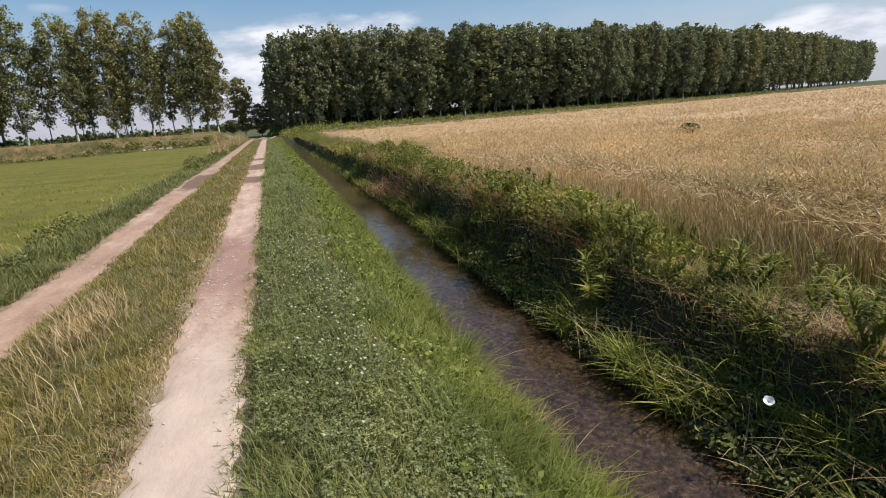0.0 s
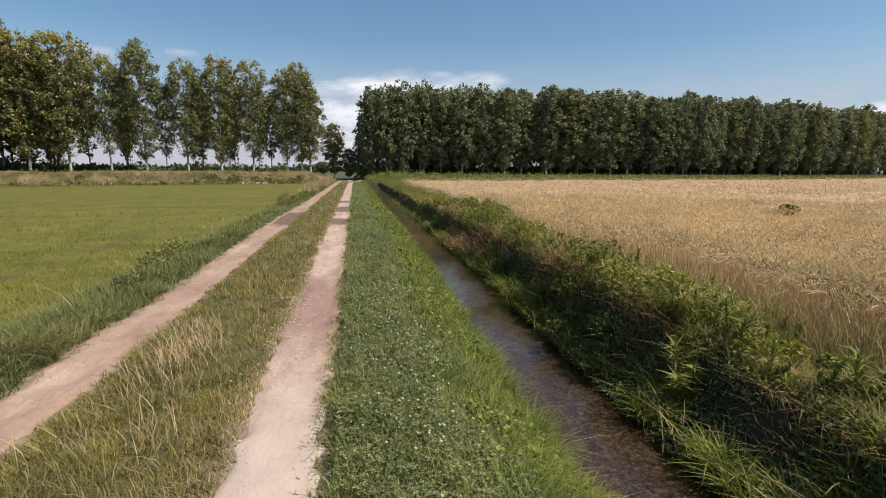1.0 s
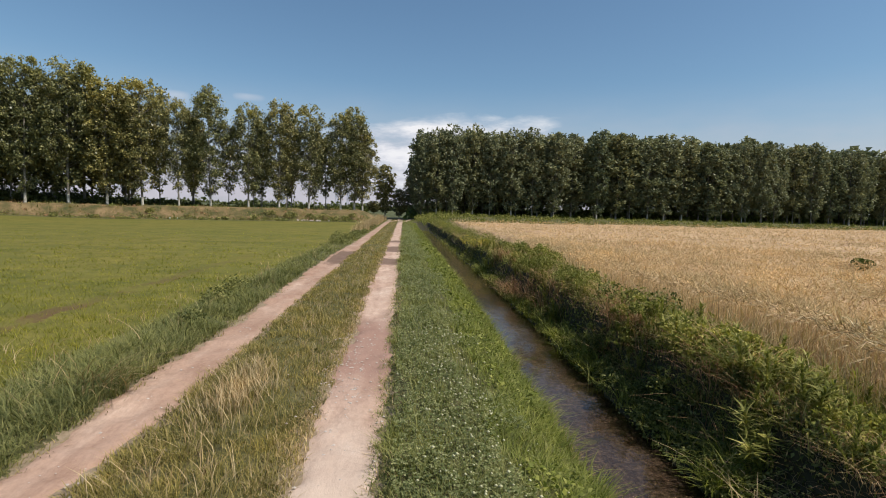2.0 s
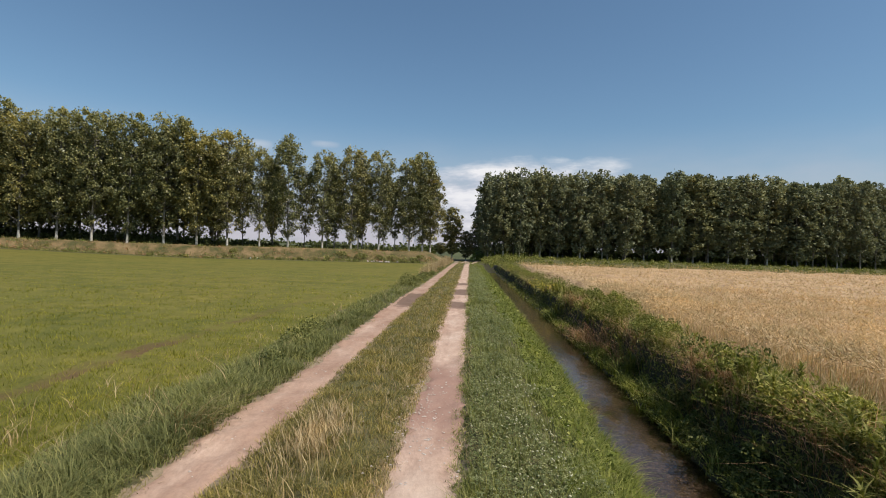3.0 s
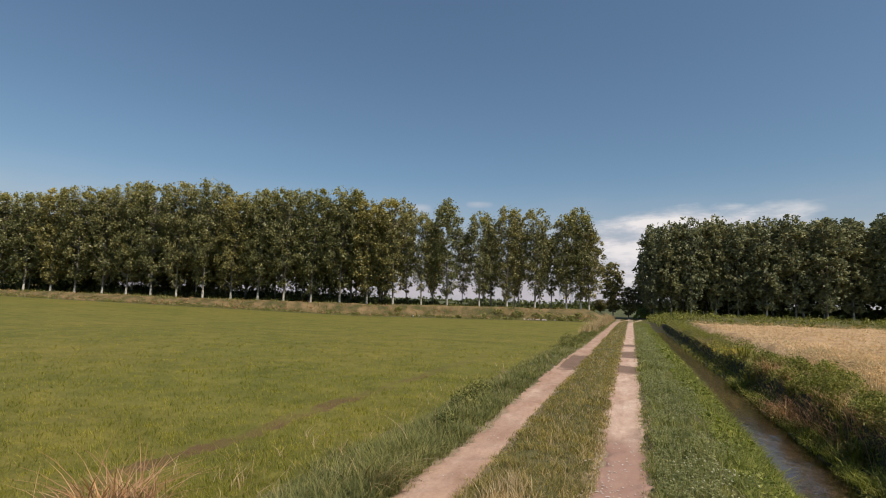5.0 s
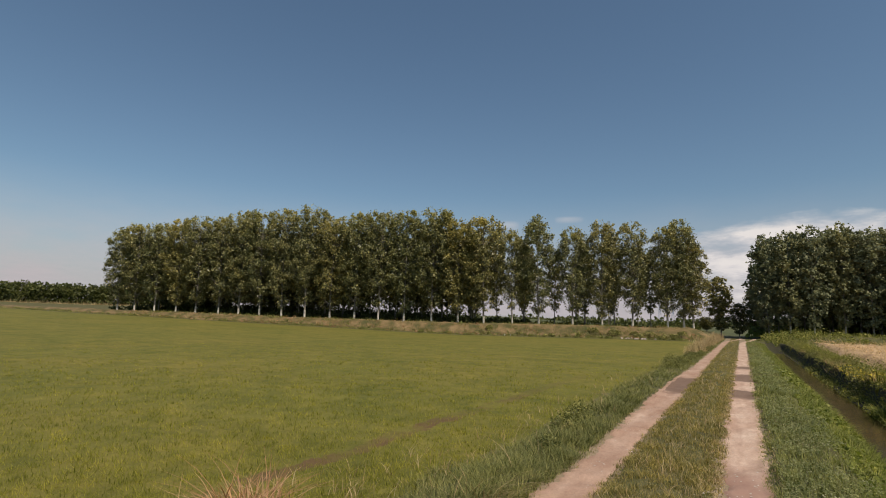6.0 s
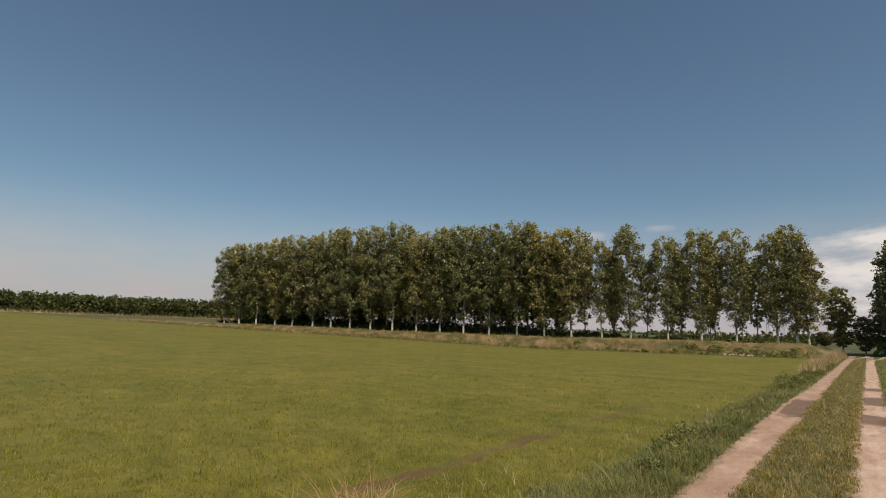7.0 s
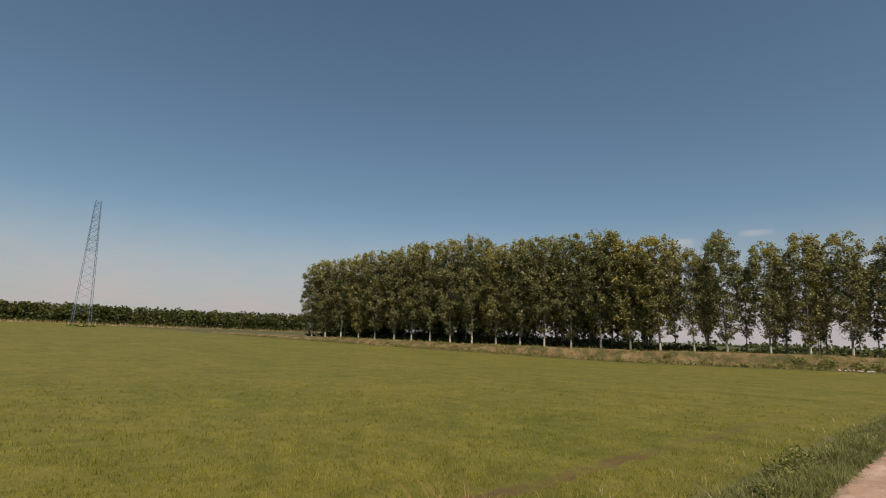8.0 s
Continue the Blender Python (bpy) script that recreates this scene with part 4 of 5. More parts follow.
x, y = scatter(-3.4, -2.4, 2.0, 80, 80, 3.0, 1.0)
x, y = tufted(x, y, 3, 0.06)
grass("dry_grass", x, y, (0.2, 0.42), 0.0034, (0.4, 1.5), M_STRAW, "straw-coloured seed stalks rising from the verge", segs=3)
x, y = scatter(-4.6, -3.3, 2.5, 60, 220, 3.0, 1.0)
x, y = tufted(x, y, 3, 0.06)
grass("dry_grass", x, y, (0.08, 0.24), 0.0036, (0.4, 1.5), M_STRAW, "yellowing grass at the field's edge", segs=2)
x, y = scatter(-3.5, -2.4, 42, 88, 1500, 3.0, 0)
x, y = tufted(x, y, 4, 0.1)
grass("dry_grass", x, y, (0.4, 0.95), 0.006, (0.2, 0.7), M_STRAW, "tall brown grass along the track's far end", segs=2)
pts = []
for n in range(170):
    yy = 3.5 + 70 * rng.random() ** 1.5
    xx = -2.3 - 0.8 * rng.random()
    if vnoise(yy, 3.0, 5.0) > 0.42:
        pts.append((xx, yy, float(ground_z(xx, yy)), 0.16 + 0.2 * rng.random()))
pts += [(-2.85, 10.2, 0.05, 0.34), (-2.95, 11.6, 0.05, 0.36), (-2.6, 8.4, 0.05, 0.26), (-3.2, 31.0, 0.0, 0.6), (-3.1, 29.0, 0.0, 0.5), (-3.3, 47.0, 0.0, 0.7)]
stuff("verge_herbs", scrub(pts, 1, 34000, 0.032, 0.5), M_RANK, "low leafy plants along the verge", "herbs")


# ---------------------------------------------------------------- green field
def fan(a0, a1, r0, r1, n, k=1.0):
    """Places between two bearings, thinning with the distance."""
    a = np.radians(a0 + (a1 - a0) * rng.random(n))
    u = rng.random(n)
    r = r0 * (r1 / r0) ** u if k == 1.0 else (r0 ** (1 - k) + u * (r1 ** (1 - k) - r0 ** (1 - k))) ** (1 / (1 - k))
    return 0.3 + r * np.sin(a), r * np.cos(a)


x, y = fan(-100, -2, 3.6, 45, 33000, 1.65)
x, y = tufted(x, y, 6, 0.06)
furrow = np.abs(x + 5.75 + 0.2 * (vnoise(x, y, 0.6) - 0.5)) < 0.24
x, y = keep(x, y, (x < -3.45 + 0.5 * (vnoise(x, y, 1.2) - 0.5)) & (row_offset(x, y) < -5.2) & ~(furrow & (vnoise(x, y, 1.5) > 0.3) & (rng.random(len(x)) < 0.7)))
n = len(x)
rice = blade_arrays(np.stack([x, y, ground_z(x, y) - 0.01], -1), 0.05 + 0.07 * rng.random(n), 0.005 * np.minimum(1 + np.hypot(x, y) / 11, 3.6) * (0.7 + 0.6 * rng.random(n)), 2 * math.pi * rng.random(n), 0.4 + 0.9 * rng.random(n), 1)
stuff("young_rice", rice, M_PADDY, "short bright green crop of the flooded field", "crop")
x, y = fan(-100, -6, 3.8, 30, 10000, 1.35)
x, y = tufted(x, y, 4, 0.045)
x, y = keep(x, y, (x < -3.7) & (np.abs(x + 5.75) > 0.3) & (vnoise(x, y, 0.5) > 0.4))
n = len(x)
rice = blade_arrays(np.stack([x, y, ground_z(x, y) - 0.01], -1), 0.09 + 0.08 * rng.random(n), 0.006 * np.minimum(1 + np.hypot(x, y) / 12, 3.0) * (0.7 + 0.6 * rng.random(n)), 2 * math.pi * rng.random(n), 0.2 + 0.8 * rng.random(n), 1)
stuff("young_rice", rice, M_PADDY, "taller tufts of the bright green crop", "crop")
# dry tussock at the furrow
x = -4.5 + rng.normal(size=330) * 0.17
y = 4.15 + rng.normal(size=330) * 0.16
grass("dry_tussock", x, y, (0.32, 0.74), 0.0075, (0.3, 1.5), M_RUST, "tussock of dry reddish-brown grass at the field's edge", "dry grass", segs=4)
x = -4.5 + rng.normal(size=60) * 0.22
y = 4.15 + rng.normal(size=60) * 0.2
grass("dry_tussock", x, y, (0.3, 0.5), 0.006, (0.4, 1.5), M_STRAW, "curled straw-coloured stalks over the dry tussock", "dry grass", segs=4)
x, y = tufted(-4.9 + 1.9 * rng.random(30), 3.9 + 4.2 * rng.random(30), 5, 0.06)
grass("dry_grass", x, y, (0.10, 0.26), 0.004, (0.4, 1.5), M_STRAW, "loose straw-coloured stalks at the field's edge", segs=4)
x, y = np.array([-3.5, -5.2, -4.9, -5.4]), np.array([5.1, 5.3, 6.3, 4.4])
x, y = tufted(x, y, 10, 0.14)
grass("dry_tussock", x, y, (0.15, 0.34), 0.0042, (0.3, 1.3), M_STRAW, "loose dry stalks at the field's edge", "dry grass", segs=3)
x = -2.3 + rng.normal(size=70) * 0.12
y = 5.55 + rng.normal(size=70) * 0.14
grass("dry_tussock", x, y, (0.25, 0.5), 0.005, (0.7, 1.5), M_STRAW, "bent clump of dead grass beside the rut", "dry grass", segs=4, toward=-0.5, sway=1.2)
tagged(new("dead_leaf", mesh_from("dead_leaf", *blade_arrays(np.array([[-2.62, 6.97, 0.05]]), np.array([0.55]), np.array([0.022]), np.array([math.pi]), np.array([0.75]), 6), M_STRAW)), "pale dead leaf blade arching over the verge", "leaf")

# ---------------------------------------------------------------- the bank beyond the stream
x = 3.04 + 0.7 * rng.random(620) ** 1.2
y = 0.9 + 4.0 * rng.random(620)
x, y = keep(x, y, vnoise(x, y, 0.4) + 0.2 * (3.3 - x) > 0.46)
x, y = tufted(x, y, 10, 0.035)
grass("sedge", x, y, (0.10, 0.30), 0.0078, (0.4, 1.5), M_SEDGE, "arching bright green sedge on the stream bank", "sedge", segs=4)
for hx_, hy_, hn in ((3.2, 8.3, 26), (3.16, 9.6, 26), (3.25, 11.0, 22), (3.3, 12.5, 26), (3.2, 17.0, 18), (3.2, 20.0, 16)):
    x, y = tufted(hx_ + rng.normal(size=hn) * 0.12, hy_ + rng.normal(size=hn) * 0.4, 13, 0.03)
    grass("sedge", x, y, (0.18, 0.42), 0.0075, (0.5, 1.5), M_SEDGE, "fan of bright green sedge leaning over the water", "sedge", segs=4)
# small herbs between the tufts
x, y = scatter(2.95, 3.8, 0.6, 40, 21000, 2.0, 1.35)
x, y = keep(x, y, (vnoise(x, y, 0.35) > 0.36) & ((y > 4.8) | (x < 3.75)))
x = x + ditch_shift(x, y)
bx_, by_ = x, y
# nearer herbs take shade-dark leaves, farther ones sunlit leaves, by colour alone
for brighter in (False, True):
    x, y = keep(bx_, by_, (by_ > 8.5 + 1.5 * vnoise(bx_, by_, 0.8)) == brighter)
    stuff("bank_herbs", card_arrays(np.stack([x, y, ground_z(x, y) + 0.01 + 0.12 * rng.random(len(x))], -1), 0.036 * (0.6 + 0.8 * rng.random(len(x))) * np.minimum(1 + y / 14, 2.2), 0.55, 0.3), M_WEED_LIT if brighter else M_WEED_DARKENED, "small green herbs covering the bank's face", "herbs")
x = 3.0 + 0.45 * rng.random(60)
y = 0.9 + 4.2 * rng.random(60)
x, y = tufted(x, y, 3, 0.03)
grass("dry_grass", x, y, (0.18, 0.36), 0.005, (0.7, 1.6), M_STRAW, "dead pale stalks hanging over the stream bank", segs=4)
x = 3.02 + 0.2 * rng.random(150)
y = 5.0 + 16 * rng.random(150) ** 1.2
x, y = keep(x, y, vnoise(x, y, 0.6) > 0.48)
x, y = tufted(x, y, 13, 0.025)
grass("sedge", x, y, (0.12, 0.27), 0.0075, (0.3, 1.3), M_SEDGE, "tufts of sedge at the water's edge", "sedge", segs=3)
x, y = scatter(3.4, 5.6, 0.8, 66, 3600, 2.0, 1.1)
x, y = keep(x, y, (x < wheat_front(y) + 0.25) & ((y > 4.8) | ((x > 3.6) & (vnoise(x, y, 0.6) > 0.5))))
xa, ya = scatter(3.0, 3.5, 4.8, 66, 300, 2.0, 1.1)
x, y = np.concatenate([x, xa]), np.concatenate([y, ya])
x, y = tufted(x, y, 7, 0.07)
# sun and shade on the bank grass are painted by two leaf colours
sunny = (vnoise(x, y, 1.1) + 0.3 * (x - 3.9) > 0.5) | (y < 4.8)
grass("bank_grass", *keep(x, y, sunny), (0.12, 0.32), 0.0046, (0.4, 1.3), M_WEED_LIT, "rank yellowish-green grass on the bank", segs=3)
grass("bank_grass", *keep(x, y, ~sunny), (0.12, 0.3), 0.0046, (0.4, 1.3), M_WEED, "rank dark green grass on the bank", segs=3)
x, y = scatter(3.5, 5.6, 0.8, 60, 3400, 2.0, 1.1)
x, y = keep(x, y, (x < wheat_front(y) + 0.3) & ((y > 4.8) | (x > 3.55)))
x, y = keep(x, y, vnoise(x, y, 1.1) > 0.4)
x, y = tufted(x, y, 7, 0.09)
rusty = vnoise(y, x, 0.7) > 0.6
grass("dry_grass", *keep(x, y, ~rusty), (0.08, 0.26), 0.0038, (0.5, 1.6), M_STRAW, "dead straw tangled in the bank's plants", segs=3)
grass("dry_grass", *keep(x, y, rusty), (0.08, 0.26), 0.0038, (0.5, 1.6), M_RUST, "reddish-brown dead grass tangled in the bank's plants", segs=3)
for hx_, hy_, hn in ((3.72, 2.2, 800), (3.7, 3.35, 360), (3.66, 5.4, 240), (3.7, 8.0, 420), (4.2, 9.3, 300), (3.5, 11.4, 260), (3.4, 13.2, 320), (3.3, 14.7, 420), (3.8, 15.8, 300), (3.75, 18.5, 300)):
    x = hx_ + rng.normal(size=hn) * 0.12
    y = hy_ + rng.normal(size=hn) * 0.35
    grass("dead_grass_heap", x, y, (0.08, 0.2) if hy_ < 5 else (0.28, 0.62), 0.004, (0.6, 1.7), M_RUST, "heap of dead brown grass on the bank", "dry grass", segs=3)
x, y = scatter(3.62, 4.9, 0.6, 9, 3000, 2.0, 1.0)
x, y = tufted(x, y, 4, 0.05)
grass("litter", x, y, (0.03, 0.11), 0.0042, (0.7, 1.8), M_STRAW, "mat of short dead straw on the bank", "dry grass", segs=2)
x, y = scatter(3.5, 5.0, 5.0, 50, 420, 2.0, 1.0)
x, y = keep(x, y, vnoise(x, y, 1.3) > 0.45)
x, y = tufted(x, y, 16, 0.09)
grass("dry_grass", x, y, (0.22, 0.5), 0.0042, (0.3, 1.3), M_STRAW, "tufts of dry yellow grass standing on the bank", segs=3)
# leaves and hanging stalks over the bare soil of the bank's face; shade is in the leaf colour
x = 3.12 + 0.6 * rng.random(5200)
y = 2.6 + 5.0 * rng.random(5200)
x, y = keep(x, y, vnoise(x, y, 0.3) > 0.3)
x = x + ditch_shift(x, y)
stuff("bank_herbs", card_arrays(np.stack([x, y, ground_z(x, y) + 0.02 + 0.14 * rng.random(len(x))], -1), 0.05 * (0.5 + 0.8 * rng.random(len(x))), 0.45, 0.3), M_WEED_DARKENED, "shade-dark leaves covering the bank's steep face", "herbs")
x, y = tufted(3.35 + 0.35 * rng.random(36), 3.0 + 4.6 * rng.random(36), 5, 0.04)
grass("dry_grass", x, y, (0.12, 0.34), 0.004, (0.8, 1.7), M_BANKGRASS, "brown dead stalks hanging down the bank's face", segs=4)
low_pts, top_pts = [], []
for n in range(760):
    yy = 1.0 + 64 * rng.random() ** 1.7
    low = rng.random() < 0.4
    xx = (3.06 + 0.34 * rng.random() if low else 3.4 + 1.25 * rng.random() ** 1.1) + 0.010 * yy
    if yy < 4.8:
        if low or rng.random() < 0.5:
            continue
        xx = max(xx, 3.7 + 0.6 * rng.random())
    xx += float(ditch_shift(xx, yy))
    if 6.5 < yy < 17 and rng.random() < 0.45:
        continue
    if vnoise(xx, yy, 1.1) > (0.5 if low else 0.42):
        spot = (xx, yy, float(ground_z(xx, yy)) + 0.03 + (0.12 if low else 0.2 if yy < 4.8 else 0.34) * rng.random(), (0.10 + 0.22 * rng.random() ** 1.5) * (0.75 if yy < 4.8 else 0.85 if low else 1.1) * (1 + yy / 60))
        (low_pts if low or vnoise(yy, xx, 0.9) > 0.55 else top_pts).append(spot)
# low clumps coloured as shaded, top clumps as sunlit
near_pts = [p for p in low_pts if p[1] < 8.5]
far_pts = [p for p in low_pts if p[1] >= 8.5]
stuff("bank_shrubs", scrub(near_pts, 1, 11000, 0.034, 0.45), M_WEED_DARKENED, "leafy plants in shade-dark green over the stream bank's foot", "shrubs")
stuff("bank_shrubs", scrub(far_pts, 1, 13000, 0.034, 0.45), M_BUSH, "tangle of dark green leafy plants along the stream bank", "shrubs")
stuff("bank_shrubs", scrub(top_pts, 1, 34000, 0.032, 0.45), M_WEED_LIT, "leafy plants in sunlit green along the top of the bank", "shrubs")
pts = [(3.9 + 0.22 * rng.normal(), 13.2 + 0.5 * rng.normal(), 0.25 + 0.75 * rng.random(), 0.16 + 0.12 * rng.random()) for n in range(26)]
pts += [(4.1 + 0.15 * rng.normal(), 10.6 + 0.5 * rng.normal(), 0.3 + 0.35 * rng.random(), 0.14 + 0.1 * rng.random()) for n in range(16)]
stuff("bank_shrubs", scrub(pts, 1, 9000, 0.03, 0.3), M_WEED, "tall loose green weeds standing over the bank", "shrubs")
pts = [(4.0 + 0.35 * rng.normal(), 23.2 + 0.8 * rng.normal(), 0.4, 0.25 + 0.15 * rng.random()) for n in range(7)]
stuff("yellow_flowers", scrub(pts, 1, 260, 0.022), M_YELLOW, "patch of small yellow flowers on the bank", "flowers")


def weed_meshes(seed, height, leaves):
    """An upright leafy weed: a few stems with lance-shaped leaves in a spiral."""
    r = np.random.default_rng(seed)
    stems, blades = [], []
    for k in range(4):
        hk = height * (1.0 if k == 0 else 0.45 + 0.4 * r.random())
        z = np.linspace(0, hk, 6)
        a = r.random() * 6.28
        out = 0.05 if k == 0 else 0.14 + 0.14 * r.random()
        line = np.stack([math.cos(a) * out * (z / height) ** 0.8 + 0.02 * np.sin(z * 7 + seed), math.sin(a) * out * (z / height) ** 0.8 + 0.02 * np.cos(z * 6 + k), z], -1)
        stems.append(tube(line, np.interp(z, [0, hk], [0.005, 0.0015]), 4))
        n = int(leaves * hk / height)
        u = np.linspace(0.1, 1.0, n)
        P = np.stack([np.interp(u * hk, z, line[:, i]) for i in range(3)], -1)
        turn = np.arange(n) * 2.4 + r.random(n) * 1.2
        length = (0.085 * np.sin(np.clip(u, 0, 1) * 2.6) + 0.025) * (0.5 + 0.8 * r.random(n))
        blades.append(blade_arrays(P, length, 0.013 + 0.008 * r.random(n), turn, 0.5 + 1.1 * r.random(n), 2))
    return mesh_from("stem", *join_arrays(*stems), M_WEED_LIT, True), mesh_from("foliage", *join_arrays(*blades), M_WEED_LIT)


weeds = []
for k in range(3):
    ob = tagged(new("tall_weed"), "upright leafy green weed at the wheat's edge", "weed", "weeds on the bank")
    for nm, me in zip(("stem", "foliage"), weed_meshes(70 + k, 0.36 + 0.07 * k, 84 + 8 * k)):
        part(nm, me, ob)
    weeds.append(ob)
spots = [(4.02, 4.3), (3.98, 4.5), (4.08, 4.15), (4.05, 3.55), (4.1, 3.35), (4.28, 2.9), (4.4, 2.6), (3.75, 5.85), (3.85, 6.0), (3.7, 5.6), (3.95, 2.3), (3.8, 3.8), (4.45, 3.4), (3.95, 5.2), (4.15, 5.0), (3.75, 4.75), (3.9, 6.6), (4.0, 7.3), (4.2, 5.6), (4.4, 6.0), (4.35, 5.1), (4.5, 5.5), (4.6, 4.6), (4.3, 6.6)]
for n in range(95):
    spots.append((3.6 + 1.2 * rng.random(), 4.6 + 21 * rng.random() ** 1.3))
for n, (sx, sy) in enumerate(spots):
    s = 0.8 + 0.4 * rng.random()
    m = Matrix.Translation((sx, sy, float(ground_z(sx, sy)) - 0.02)) @ pose(0, 0, 0, rng.normal() * 7, rng.normal() * 7, rng.random() * 360) @ Matrix.Diagonal((s, s, s, 1))
    if n < 3:
        weeds[n].matrix_basis = m
    else:
        copy_thing(weeds[n % 3], m)


def bindweed_mesh():
    """A shallow white funnel with a wavy rim."""
    a = np.linspace(0, 2 * math.pi, 20, endpoint=False)
    rings = [(0.003, -0.03), (0.008, -0.015), (0.018, -0.004), (0.028, 0.0)]
    V = np.concatenate([np.stack([r * np.cos(a) * (1 + 0.05 * np.cos(5 * a)), r * np.sin(a) * (1 + 0.05 * np.cos(5 * a)), np.full(20, z) + 0.002 * np.cos(5 * a)], -1) for r, z in rings])
    i = np.arange(80).reshape(4, 20)
    j = np.roll(i, -1, 1)
    return mesh_from("bindweed_flower", V, np.stack([i[:-1], j[:-1], j[1:], i[1:]], -1).reshape(-1), np.full(60, 4), M_PETAL, True)


flower = tagged(new("bindweed_flower", bindweed_mesh()), "single white funnel-shaped flower among the sedge", "flower")
flower.matrix_basis = pose(3.2, 2.33, -0.03, 25, -30, 0)

# the same plants go on behind
for x0, x1, n, hh, mt, nm in ((-1.36, -0.3, 2400, (0.06, 0.16), M_MEDIAN, "median_grass"), (0.42, 1.4, 2400, (0.05, 0.15), M_VERGE, "strip_grass"), (1.3, 2.1, 1800, (0.07, 0.2), M_SLOPE, "slope_grass"),
                              (-3.9, -2.05, 3600, (0.06, 0.2), M_RANK, "verge_grass"), (2.97, 3.6, 1500, (0.1, 0.28), M_SEDGE, "sedge"), (3.6, 5.0, 2600, (0.1, 0.28), M_WEED, "bank_grass")):
    x, y = x0 + (x1 - x0) * rng.random(n), -6.5 + 7.2 * rng.random(n)
    x, y = tufted(x, y, 4, 0.05)
    grass(nm, x, y, hh, 0.008, (0.4, 1.4), mt, "green grass beside the farm track", segs=1)

# ---------------------------------------------------------------- wheat
def dent(x, y):
    """1 along the trampled lines in the wheat."""
    line = np.interp(x, [8, 13, 16.4, 24, 60], [31, 26.5, 22.5, 20.5, 17])
    a = np.exp(-((y - line) / 0.9) ** 2) * step(8, 12, x)
    b = np.exp(-(((x - 15.7) / 1.0) ** 2 + ((y - 16.4) / 0.8) ** 2))
    c = np.exp(-(((x - 16.5) / 6) ** 2 + ((y - 13.0) / 1.2) ** 2)) * 0.7
    return np.clip(a + b + c, 0, 1)


def canopy_z(X, Y):
    border = step(wheat_front(Y) + 0.4, wheat_front(Y) + 1.4, X) * (1 - step(wheat_edge(X) - 1.5, wheat_edge(X), Y))
    lift = 0.31 + 0.19 * step(9, 40, np.hypot(X, Y)) + (vnoise(X, Y, 0.35) - 0.5) * 0.18 + (vnoise(X, Y, 1.6) - 0.5) * 0.22 + (vnoise(X, Y, 4.0) - 0.5) * 0.14 - 0.34 * dent(X, Y)
    return ground_z(X, Y) + lift * border - 0.1 * (1 - border)


cx = np.array(sorted(set(np.round(np.concatenate([np.arange(4.5, 16, 0.2), spread(16, 260, 0.3, 1.05)]), 3))))
cy = np.array(sorted(set(np.round(np.concatenate([np.arange(-3, 20, 0.2), spread(20, 66, 0.3, 1.03), [68, 71, 74, 77, 81, 86, 93, 102, 112, 126]]), 3))))
CX, CY = np.meshgrid(cx, cy, indexing="ij")
CZ = canopy_z(CX, CY)
ci = np.arange(CX.size).reshape(CX.shape)
cq = np.stack([ci[:-1, :-1], ci[1:, :-1], ci[1:, 1:], ci[:-1, 1:]], -1)
inside = (CY < wheat_edge(CX) + 0.5)[:-1, :-1]
cq = cq[inside].reshape(-1)
tagged(new("wheat_canopy", mesh_from("wheat_canopy", np.stack([CX, CY, CZ], -1).reshape(-1, 3), cq, np.full(len(cq) // 4, 4), M_CANOPY, True)), "dense golden canopy of ripe wheat", "wheat", kind="stuff")


